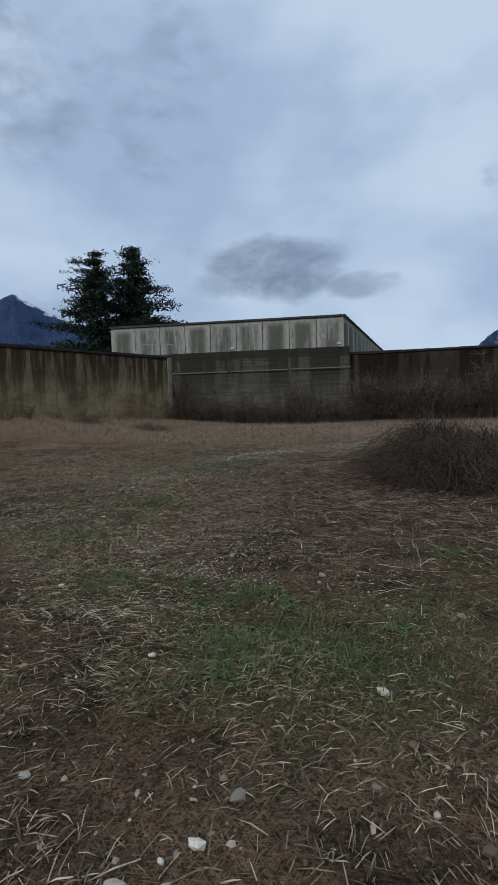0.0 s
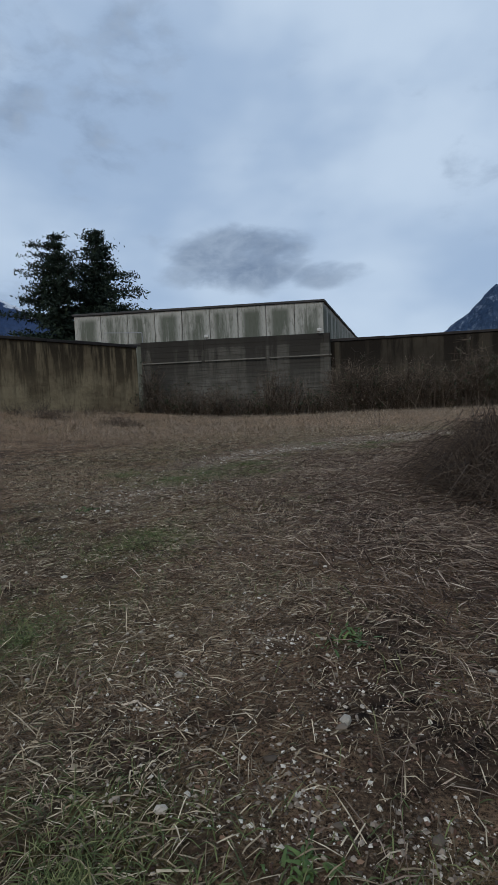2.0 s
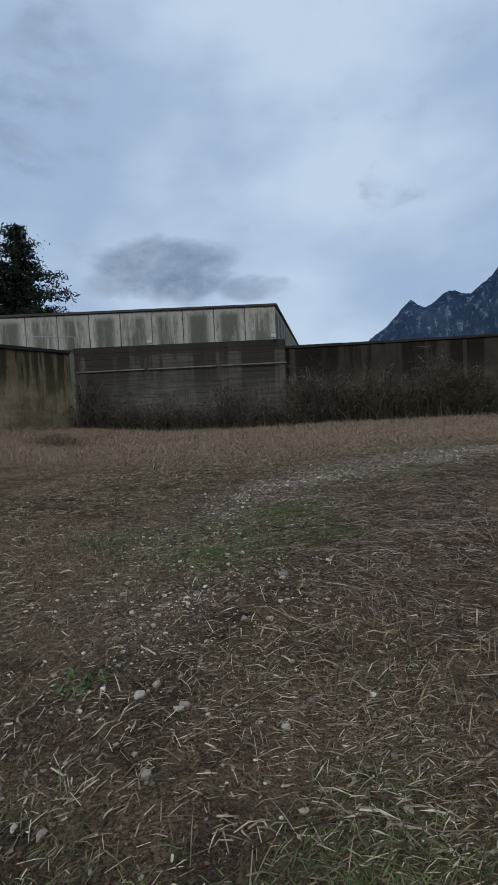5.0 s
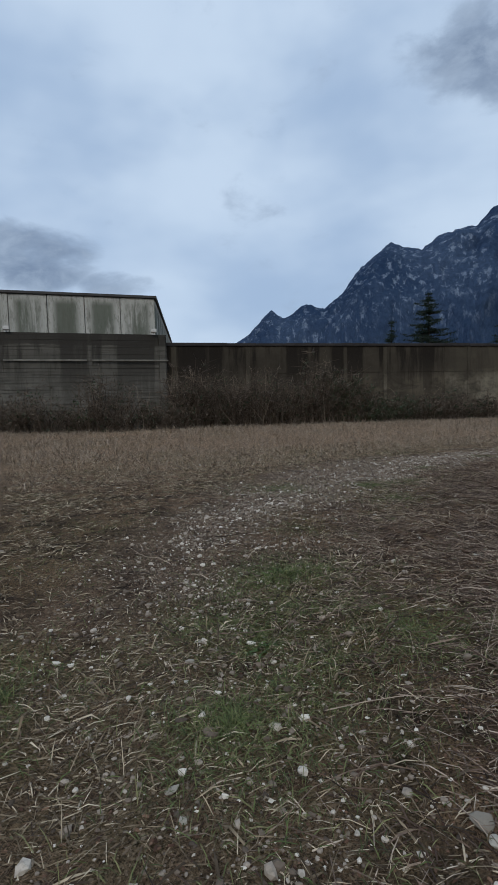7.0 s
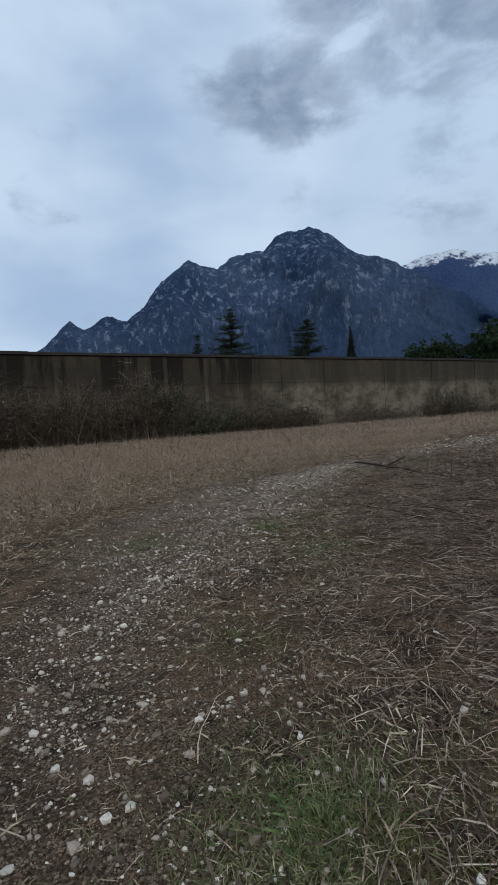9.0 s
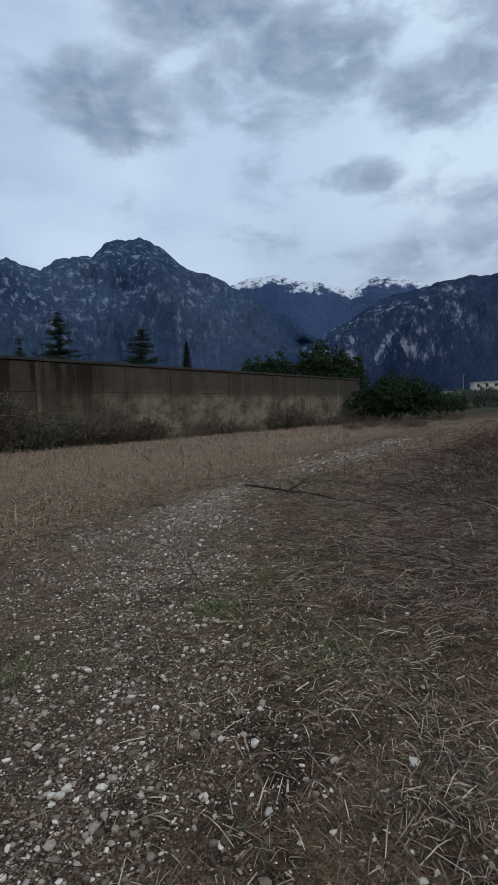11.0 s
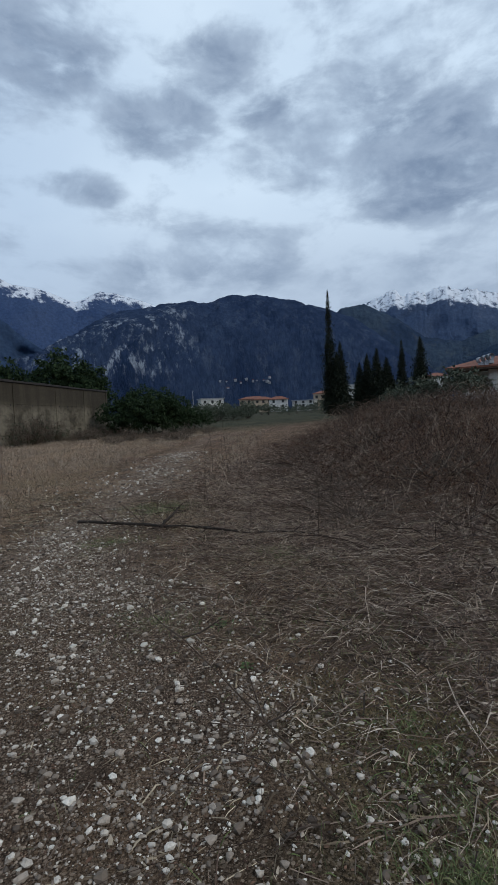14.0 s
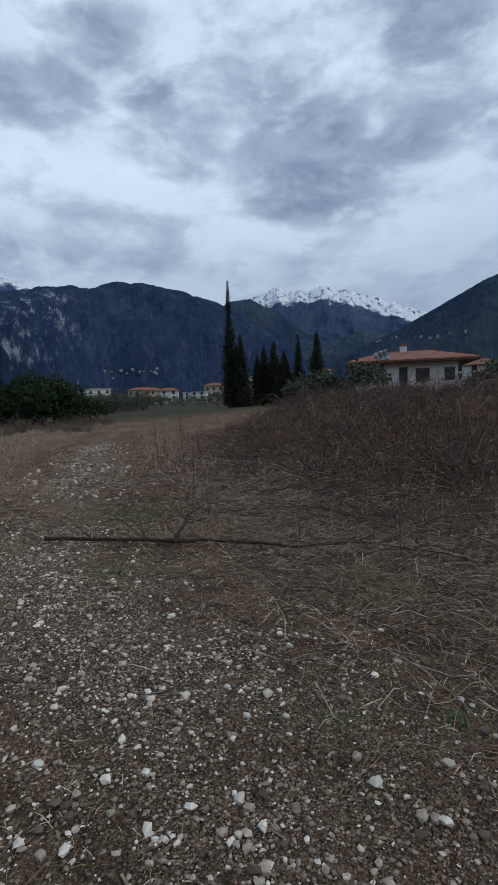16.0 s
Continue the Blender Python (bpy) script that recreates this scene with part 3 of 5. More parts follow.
# ---- mountains round the valley ----
SLOPES = {}
def mountain(name, label, ridge, far_off, near_off, foot, mat, seed, rough=0.5, spurs=0.10, crag=None, centre=(0, 12)):
    """A range: crest line by azimuth and elevation in degrees, falling to the valley floor towards the viewer."""
    ra = np.array([r[0] for r in ridge], float)
    re = np.array([r[1] for r in ridge], float)
    az = np.linspace(ra[0], ra[-1], 460)
    el = np.interp(az, ra, re) + rough * (0.35 * fbm(az * 0.55, az * 0 + seed, seed, 3) + 0.22 * np.abs(fbm(az * 1.7, az * 0 + seed, seed + 4, 3)))
    jag = np.radians(rough * 0.30 * fbm(az * 3.5, az * 0 + seed, seed + 6, 4))[:, None] * far_off
    rows = 48
    t = np.linspace(0, 1, rows)[None, :]
    dist = far_off + (near_off - far_off) * t + 0 * az[:, None]
    top = np.tan(np.radians(el))[:, None] * far_off
    fall = (1 - t) ** 0.85
    a2 = az[:, None] + 0 * t
    u = a2 * far_off * 0.01745 / 330
    w = t * float(top.max()) * 1.35 / 330
    rid = 1 - 2 * np.abs(fbm(u * 0.55 + 0.3 * fbm(u, w, seed + 3), w * 0.45 + u * 0.12, seed + 9, 5))
    env = np.sin(np.pi * np.clip(t, 0, 1)) ** 0.7
    dist = dist - far_off * spurs * 0.9 * rid * env
    z = foot + (top - foot) * fall + far_off * 0.022 * env * fbm(u * 1.5, w * 1.5, seed + 15, 5) * (1 - 0.5 * t) + jag * (1 - t) ** 9
    aa = np.radians(a2)
    P = np.stack([centre[0] + dist * np.sin(aa), centre[1] + dist * np.cos(aa), z], -1)
    back = P[:, :1].copy()
    back[..., 0:2] = (back[..., 0:2] - np.array(centre)) * 1.25 + np.array(centre)
    back[..., 2] = foot
    P = np.concatenate([back, P], 1)
    n, m = P.shape[:2]
    ix = np.arange(n * m).reshape(n, m)
    q = np.stack([ix[:-1, :-1], ix[1:, :-1], ix[1:, 1:], ix[:-1, 1:]], -1).reshape(-1, 4)
    me = np_mesh(name, P, q, mat, True)
    hgt = (P[..., 2] - foot) / (top - foot)
    cr = smooth(0.1, 0.45, hgt) * smooth(-0.25, 0.35, fbm(np.concatenate([a2[:, :1], a2], 1) * 0.25, hgt * 3, seed + 30, 3)) if crag is None else crag(np.concatenate([a2[:, :1], a2], 1), hgt)
    wide = np.concatenate([a2[:, :1], a2], 1) * far_off * 0.01745 / 1000
    face = np.stack([wide, P[..., 2] / 1000 + 0.12 * wide, np.full_like(wide, seed)], -1)
    me.attributes.new("face", "FLOAT_VECTOR", "POINT").data.foreach_set("vector", face.astype(np.float32).ravel())
    me.attributes.new("height", "FLOAT", "POINT").data.foreach_set("value", hgt.astype(np.float32).ravel())
    me.attributes.new("crag", "FLOAT", "POINT").data.foreach_set("value", np.asarray(cr, np.float32).ravel())
    SLOPES[name] = P.reshape(-1, 3)
    return tagged(new(name, me), label, "mountain", kind="structure")


mountain("backdrop_mountain_rocky", "steep limestone mountain with pale crags, tinted blue-grey for haze",
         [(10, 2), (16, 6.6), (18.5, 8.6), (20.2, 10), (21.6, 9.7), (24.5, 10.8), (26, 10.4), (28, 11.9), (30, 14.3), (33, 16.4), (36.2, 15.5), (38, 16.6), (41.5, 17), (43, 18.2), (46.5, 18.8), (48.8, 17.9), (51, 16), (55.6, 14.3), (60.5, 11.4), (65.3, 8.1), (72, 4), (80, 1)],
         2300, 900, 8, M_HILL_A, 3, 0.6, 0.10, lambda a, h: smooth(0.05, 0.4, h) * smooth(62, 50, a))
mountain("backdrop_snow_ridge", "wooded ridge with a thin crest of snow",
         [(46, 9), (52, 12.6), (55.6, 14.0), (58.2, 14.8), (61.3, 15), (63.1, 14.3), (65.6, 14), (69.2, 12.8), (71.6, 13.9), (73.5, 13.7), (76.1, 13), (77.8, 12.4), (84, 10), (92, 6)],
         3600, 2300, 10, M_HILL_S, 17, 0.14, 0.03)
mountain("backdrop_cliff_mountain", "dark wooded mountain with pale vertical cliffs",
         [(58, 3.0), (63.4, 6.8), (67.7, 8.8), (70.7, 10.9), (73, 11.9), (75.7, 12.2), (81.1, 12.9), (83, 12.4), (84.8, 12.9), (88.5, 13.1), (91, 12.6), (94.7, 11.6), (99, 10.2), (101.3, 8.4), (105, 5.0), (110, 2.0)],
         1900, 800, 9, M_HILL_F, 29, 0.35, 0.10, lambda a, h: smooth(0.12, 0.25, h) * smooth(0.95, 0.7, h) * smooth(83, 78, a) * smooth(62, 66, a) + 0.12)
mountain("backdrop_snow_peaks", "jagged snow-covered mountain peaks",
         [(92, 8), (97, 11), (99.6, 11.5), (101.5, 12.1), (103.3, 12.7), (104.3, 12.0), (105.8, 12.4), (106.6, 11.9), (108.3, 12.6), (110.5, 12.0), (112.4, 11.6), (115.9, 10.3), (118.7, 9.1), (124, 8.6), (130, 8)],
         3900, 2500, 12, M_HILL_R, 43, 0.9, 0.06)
mountain("backdrop_wooded_spur", "wooded spur below the snow peaks, tinted blue for haze",
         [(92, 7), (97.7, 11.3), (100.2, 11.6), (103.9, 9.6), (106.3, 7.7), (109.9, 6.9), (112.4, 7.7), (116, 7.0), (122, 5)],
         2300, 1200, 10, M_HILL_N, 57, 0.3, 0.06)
mountain("backdrop_near_hill", "dark green wooded hill above the village, tinted blue for haze",
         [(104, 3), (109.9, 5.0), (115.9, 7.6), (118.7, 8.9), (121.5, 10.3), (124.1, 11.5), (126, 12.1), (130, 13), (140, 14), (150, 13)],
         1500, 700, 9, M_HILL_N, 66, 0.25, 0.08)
mountain("backdrop_snow_mountain_west", "mountain with snow on its crest, tinted blue for haze",
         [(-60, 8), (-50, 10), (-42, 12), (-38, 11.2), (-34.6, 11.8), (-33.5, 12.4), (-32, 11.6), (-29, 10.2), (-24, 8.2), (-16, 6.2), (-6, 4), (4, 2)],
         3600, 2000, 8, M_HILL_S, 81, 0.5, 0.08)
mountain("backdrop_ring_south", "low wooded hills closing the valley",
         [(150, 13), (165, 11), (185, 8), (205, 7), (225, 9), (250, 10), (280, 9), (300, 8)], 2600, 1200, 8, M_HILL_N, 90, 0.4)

# ---- the walls and the shed ----
def wall_run(name, label, a, b, thick, rows, mat, posts=(), coping=True, seams=(), later=None):
    """A straight wall between two plan points, with posts in front and a coping on top."""
    root = thing(name, label, "wall", kind="structure")
    ax, ay = a
    z0, z1 = rows[0], rows[-1]
    L = math.hypot(b[0] - ax, b[1] - ay)
    root.matrix_world = pose(ax, ay, 0, 0, 0, math.degrees(math.atan2(b[1] - ay, b[0] - ax)))
    cuts = [0.0] + list(seams) + [L]
    for u, v in zip(cuts, cuts[1:]):
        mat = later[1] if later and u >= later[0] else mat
        for lo, hi in zip(rows, rows[1:]):
            set_back = random.uniform(0, 0.014) if len(rows) > 3 else 0.0
            part("wall_panel", box_mesh("wall_panel", u + 0.012, v - 0.012, set_back, thick, lo + 0.008, hi - 0.008, mat, 0.012), root)
    part("wall_core", box_mesh("wall_core", 0.02, L - 0.02, 0.03, thick - 0.02, z0, z1 - 0.03, mat), root)
    for p, w, d in posts:
        part("pilaster", box_mesh("pilaster", p - w / 2, p + w / 2, -d, -0.003, z0, z1 - 0.06, mat, 0.015), root)
    if coping:
        u = 0.0
        while u < L - 0.1:
            w = min(2.0, L - u)
            part("coping_slab", box_mesh("coping_slab", u + 0.006, u + w - 0.006, -0.09, thick + 0.08, z1 + 0.003, z1 + 0.15 + 0.06 * random.random(), M_COPING, 0.012), root)
            u += w
    return root


RW_A, RW_B = (3.0, 41.2), (62.0, 36.0)
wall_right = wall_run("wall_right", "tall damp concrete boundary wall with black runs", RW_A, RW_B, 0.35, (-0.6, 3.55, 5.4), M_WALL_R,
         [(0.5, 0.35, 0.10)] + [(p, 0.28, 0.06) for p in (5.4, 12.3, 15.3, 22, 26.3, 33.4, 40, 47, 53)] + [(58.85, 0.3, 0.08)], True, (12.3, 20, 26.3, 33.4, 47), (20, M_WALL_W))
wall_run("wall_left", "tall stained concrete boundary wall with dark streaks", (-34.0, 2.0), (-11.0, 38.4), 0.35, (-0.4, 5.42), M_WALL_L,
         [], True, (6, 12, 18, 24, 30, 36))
wall_run("wall_masonry", "old grey masonry wall laid in long courses", (-11.4, 40.6), (3.0, 40.75), 0.4, [-0.5] + [0.1 + 0.425 * i for i in range(14)] + [6.05], M_WALL_B, [(14.1, 0.4, 0.12)], False, (4.9, 9.8))
# Dark boxes on the wall face stand in for the shade inside tie holes.
for i in range(16):
    u = 33.0 + i * 1.62
    part("tie_hole_shade", box_mesh("tie_hole_shade", u - 0.06, u + 0.06, -0.012, -0.002, 3.42, 3.56, M_COPING), wall_right)
ledge = thing("wall_ledge", "pale stone ledge running along the masonry wall", "ledge", (-11.4, 40.6, 0), kind="structure")
for u in (0.1, 4.95, 9.85):
    part("ledge_stone", box_mesh("ledge_stone", u, u + 4.6, -0.07, -0.004, 4.36, 4.46, M_LEDGE, 0.015), ledge)


def shed():
    root = thing("industrial_shed", "long pale concrete shed with mossy stained wall panels", "building")
    fl, fr, br, bl = (-17.6, 43.0), (2.65, 43.1), (9.6, 77.0), (-10.6, 77.0)
    part("body", slab_mesh("body", [(-17.4, 43.3), (2.4, 43.4), (9.3, 76.7), (-10.4, 76.7)], 0.0, 8.7, M_PANEL), root)

    def row(a, b, n):
        ux, uy = (b[0] - a[0]), (b[1] - a[1])
        L = math.hypot(ux, uy)
        ux, uy = ux / L, uy / L
        px, py = -uy * 0.2, ux * 0.2
        w = L / n
        for i in range(n):
            s, e = i * w + 0.02, (i + 1) * w - 0.02
            p, q = (a[0] + ux * s, a[1] + uy * s), (a[0] + ux * e, a[1] + uy * e)
            part("wall_panel", slab_mesh("wall_panel", [p, q, (q[0] + px, q[1] + py), (p[0] + px, p[1] + py)], 0.0, 8.75, M_PANEL, 0.02), root)
    row(fl, fr, 9)
    row(fr, br, 14)
    grow = [(fl[0] - 0.1, fl[1] - 0.12), (fr[0] + 0.12, fr[1] - 0.12), (br[0] + 0.12, br[1] + 0.1), (bl[0] - 0.1, bl[1] + 0.1)]
    part("roof_edge", slab_mesh("roof_edge", grow, 8.755, 8.93, M_ROOFEDGE, 0.02), root)
    fl_bm = slab_mesh("flashing", [(-17.5, 42.86), (2.7, 42.96), (2.7, 43.0), (-17.5, 42.9)], 6.15, 6.3, M_ROOFEDGE)
    part("flashing", fl_bm, root)
    return root


shed()

# small fittings on the wall top
rail = thing("pipe_rail", "thin bent metal pipe above the masonry wall", "rail", (-11.3, 40.9, 6.05))
pl = np.array([[[0, 0, 0], [0, 0, 0.75], [-0.05, 0, 0.8], [-3.0, 0, 0.95], [-3.05, 0, 0.2]]], float)
v, f = tubes(pl, np.full((1, 5), 0.03), 6)
part("pipe", np_mesh("pipe", v, f, M_METAL), rail)
for lx in (-6.2, 2.2):
    lamp = thing("wall_floodlight", "small pale floodlight on the masonry wall top", "floodlight", (lx, 40.5, 6.05), "floodlights on the wall")
    part("housing", box_mesh("housing", -0.17, 0.17, -0.14, 0.1, 0.08, 0.3, M_PLASTER, 0.03), lamp)
    part("bracket", box_mesh("bracket", -0.03, 0.03, -0.03, 0.12, 0.0, 0.09, M_METAL, 0.005), lamp)


# ---- trees ----
def sprays(centres, size, n_each, flat=0.35, length=2.2, leaf=1.0):
    """Clumps of small leaf-like blades round each centre: (k, 3) centres, one size each."""
    k = len(centres)
    c = np.repeat(centres, n_each, 0)
    s = np.repeat(size, n_each)
    d = rng.normal(size=(k * n_each, 3))
    d[:, 2] *= flat
    p = c + d * s[:, None] * 0.55
    a = rng.normal(size=p.shape)
    a /= np.linalg.norm(a, axis=1, keepdims=True)
    b = np.cross(a, rng.normal(size=p.shape))
    b /= np.linalg.norm(b, axis=1, keepdims=True) + 1e-9
    u = (s * leaf * rng.uniform(0.22, 0.5, len(s)))[:, None]
    w = u / length
    v = np.stack([p - a * u, p + b * w, p + a * u, p - b * w], 1).reshape(-1, 3)
    return v, np.arange(len(v)).reshape(-1, 4)


def trunk_mesh(h, r, lean=0.0, limbs=None):
    z = np.linspace(-0.3, h, 9)
    line = np.stack([lean * (z / h) ** 2 + 0.06 * np.sin(z), 0.05 * np.cos(z * 1.3), z], -1)[None]
    v, f = tubes(line, (r * (1 - 0.93 * np.linspace(0, 1, 9)))[None], 8)
    if limbs is not None and len(limbs):
        rr = np.linspace(1, 0.15, limbs.shape[1])[None] * (r * 0.22)
        v2, f2 = tubes(limbs, np.repeat(rr, len(limbs), 0), 4)
        f = np.concatenate([f, f2 + len(v)])
        v = np.concatenate([v, v2])
    return np_mesh("trunk", v, f, M_BARK, True)


def conifer(label, at, h, reach, seed, group="", ragged=0.3, tiers=15, low=0.12):
    """A cedar or fir: whorls of drooping boughs with needle sprays along them."""
    r = np.random.default_rng(seed)
    root = thing("conifer_tree", label, "tree", at, group)
    limbs, cen, siz = [], [], []
    for i in range(tiers):
        t = i / (tiers - 1)
        z0 = h * (low + (0.97 - low) * t)
        span = reach * (1 - t) ** (0.55 if reach > 5.5 else 0.7) * r.uniform(1 - ragged, 1 + ragged * 0.5) + 0.35
        for j in range(int((14 if reach > 5.5 else 9) - 5 * t)):
            th = r.uniform(0, 2 * math.pi)
            sp = span * r.uniform(0.5, 1.15)
            z = z0 + h / tiers * r.uniform(-0.6, 0.6)
            s = np.linspace(0, 1, 6)
            zz = z + sp * (0.10 * s - 0.22 * s ** 2 + 0.22 * s ** 3) + 0.25 * r.uniform(-1, 1)
            line = np.stack([np.cos(th) * sp * s, np.sin(th) * sp * s, zz], -1)
            limbs.append(line)
            for q in np.linspace(0.15, 1.0, int(5 + 7 * (1 - t))):
                p = np.array([np.interp(q, s, line[:, m]) for m in range(3)])
                p += r.normal(0, 0.18, 3) * np.array([1, 1, 0.5])
                cen.append(p)
                siz.append(min(h, 19) * 0.060 * (1.15 - 0.5 * t) * r.uniform(0.6, 1.2))
    for q in np.linspace(0.86, 1.0, 6):
        cen.append(np.array([0, 0, h * q]))
        siz.append(min(h, 19) * 0.020)
    part("trunk", trunk_mesh(h, h * 0.022, 0, np.array(limbs)), root, "dark grey bark")
    v, f = sprays(np.array(cen), np.array(siz), 26 if reach > 5.5 else 22, 0.3, 3.2, 0.7)
    part("crown", np_mesh("crown", v, f, M_NEEDLE), root, "dark green needle foliage")
    return root


def broadleaf(name, label, at, h, w, seed, mat, group="", clumps=140, base=0.15, leaf=0.09, per=22):
    """A rounded tree or bush: clumps on an uneven shell with gaps."""
    r = np.random.default_rng(seed)
    root = thing(name, label, "tree" if "bush" not in name and "shrub" not in name else "shrub", at, group)
    d = r.normal(size=(clumps, 3))
    d[:, 2] = np.abs(d[:, 2]) * 0.9 - (0.25 if base > 0 else 0.75 * r.uniform(0, 1, clumps))
    d /= np.linalg.norm(d, axis=1, keepdims=True)
    rad = r.uniform(0.55, 1.0, clumps)[:, None] * (1 + 0.18 * np.sin(3 * np.arctan2(d[:, 1:2], d[:, 0:1]) + seed))
    c = d * rad * np.array([w, w, h * (1 - base) * 0.55])
    c[:, 2] += h * (base + (1 - base) * 0.48)
    lim = np.array([[[0, 0, h * base * 0.6], p * np.array([0.45, 0.45, 0.6]), p] for p in c[:: max(1, clumps // 14)]])
    part("trunk", trunk_mesh(h * 0.55, max(0.05, h * 0.025), 0, lim), root, "grey bark")
    v, f = sprays(c, np.full(clumps, h * leaf) * r.uniform(0.7, 1.5, clumps), per, 0.7, 1.8)
    part("crown", np_mesh("crown", v, f, mat), root, "dense small leaves")
    return root


def cypress(at, h, w, seed, group="cypresses by the garden"):
    r = np.random.default_rng(seed)
    root = thing("cypress_tree", "tall slender dark cypress tree", "tree", at, group)
    n = int(260 + 16 * h)
    t = r.uniform(0.0, 1, n)
    prof = w * np.clip((1 - t) ** 0.8, 0.02, 1) * smooth(-0.25, 0.15, t)
    th = r.uniform(0, 2 * math.pi, n)
    rad = prof * r.uniform(0.55, 1.05, n)
    c = np.stack([rad * np.cos(th), rad * np.sin(th), h * (0.03 + 0.97 * t)], -1)
    part("trunk", trunk_mesh(h * 0.8, 0.14), root, "grey bark")
    v, f = sprays(c, (0.10 + 0.55 * prof) * r.uniform(0.7, 1.2, n), 20, 1.6, 2.8)
    part("crown", np_mesh("crown", v, f, M_CYPRESS), root)
    return root


def polar(c, az, d):
    x, y = c[0] + d * math.sin(radians(az)), c[1] + d * math.cos(radians(az))
    return x, y, float(land(x, y))


C0, C1, C2 = (1.56, -0.07), (-1.05, 12.3), (2.44, 17.67)
C_START = (0.835, 1.543)


def rising(c, az, el, d, eye):
    """Foot of a tree at that bearing and distance, and the height that lifts its tip to that elevation."""
    p = polar(c, az, d)
    return p, eye + d * math.tan(radians(el)) - p[2]


p, h = rising(C_START, -25.3, 16.9, 57, 1.2)
conifer("large dark cedar with layered ragged boughs", p, h, 7.8, 1, "cedars behind the wall", 0.4, 15)
p, h = rising(C_START, -21.3, 17.7, 61, 1.2)
conifer("tall dark cedar with a narrow leaning top", p, h, 7.6, 2, "cedars behind the wall", 0.45, 15)
p, h = rising(C1, 33.7, 8.75, 150, 1.54)
conifer("small dark fir behind the long wall", p, h, 4.6, 3, "firs behind the long wall", 0.3, 12)
p, h = rising(C1, 37.55, 11.4, 150, 1.54)
conifer("dark fir with spreading boughs behind the long wall", p, h, 9.5, 4, "firs behind the long wall", 0.45, 15)
p, h = rising(C1, 46.05, 9.7, 145, 1.54)
conifer("dark pointed fir behind the long wall", p, h, 9.0, 5, "firs behind the long wall", 0.35, 15)
p, h = rising(C1, 50.8, 8.7, 140, 1.54)
cypress(p, h, 1.9, 6, "cypresses behind the wall")
for i, (az, el, d, w) in enumerate(((58.2, 5.9, 92, 3.0), (60.8, 6.3, 90, 3.4), (65.3, 7.2, 86, 4.0), (67.9, 6.3, 84, 3.2))):
    p = polar(C1, az, d)
    broadleaf("evergreen_tree", "dark rounded evergreen tree behind the wall end", p, 1.54 + d * math.tan(radians(el)) - p[2], w, 20 + i, M_LEAF, "evergreens behind the wall", 300, 0.1, 0.05, 26)
for i, (az, d, h, w) in enumerate(((71.2, 62, 4.5, 3.0), (73.6, 61, 5.1, 3.4), (75.9, 61, 4.0, 2.6), (78.2, 64, 2.4, 2.2))):
    broadleaf("evergreen_bush", "broad dark evergreen bush at the end of the wall", polar(C1, az, d), h, w, 40 + i, M_LEAF, "bushes at the wall end", 420, -0.12, 0.06, 26)
for i, (az, el, d, w) in enumerate(((97.9, 13.5, 73, 0.95), (99.1, 7.9, 72, 1.15), (98.6, 7.0, 75, 1.0), (100.9, 5.5, 85, 1.3), (101.7, 6.5, 86, 1.35), (102.8, 7.0, 84, 1.4), (103.9, 5.9, 80, 1.5), (105.5, 7.6, 80, 0.85), (107.5, 7.8, 76, 1.35))):
    p = polar(C2, az, d)
    cypress(p, 1.47 + d * math.tan(radians(el)) - p[2], w, 60 + i)
for i in range(34):
    az = 77.5 + (i % 22) * 1.0 + random.uniform(-0.5, 0.5)
    d = random.uniform(95, 150) if i < 22 else random.uniform(74, 92)
    broadleaf("olive_tree", "grey-green olive tree in a grove", polar(C2, az, d), random.uniform(2.0, 3.2), random.uniform(2.0, 3.4), 100 + i, M_OLIVE, "olive grove", 90, -0.05, 0.10, 16)
for i, (az, d, h, w) in enumerate(((105.0, 62, 3.0, 1.6), (107.6, 60, 3.6, 2.0), (109.2, 58, 3.0, 1.7), (112.9, 46, 3.5, 1.9), (125.2, 60, 3.4, 2.6), (127, 58, 4.2, 3))):
    broadleaf("garden_shrub", "dull green garden shrub beside the house", polar(C2, az, d), h, w, 140 + i, M_OLIVE, "garden shrubs", 80, 0.05, 0.11, 20)


# ---- houses ----
def gable_roof(name, x0, x1, y0, y1, z, rise, over, mat, hip=0.35):
    bm = bmesh.new()
    a = [bm.verts.new(p) for p in ((x0 - over, y0 - over, z), (x1 + over, y0 - over, z), (x1 + over, y1 + over, z), (x0 - over, y1 + over, z))]
    lo = [bm.verts.new((v.co.x, v.co.y, z - 0.16)) for v in a]
    ym, dx = (y0 + y1) / 2, (y1 - y0) * hip
    r0, r1 = bm.verts.new((x0 + dx, ym, z + rise)), bm.verts.new((x1 - dx, ym, z + rise))
    for fc in ((a[0], a[1], r1, r0), (a[2], a[3], r0, r1), (a[1], a[2], r1), (a[3], a[0], r0)):
        bm.faces.new(fc)
    for i in range(4):
        bm.faces.new((lo[i], lo[(i + 1) % 4], a[(i + 1) % 4], a[i]))
    bm.faces.new(lo[::-1])
    bmesh.ops.recalc_face_normals(bm, faces=bm.faces)
    me = bpy.data.meshes.new(name)
    bm.to_mesh(me)
    bm.free()
    me.materials.append(mat)
    return me


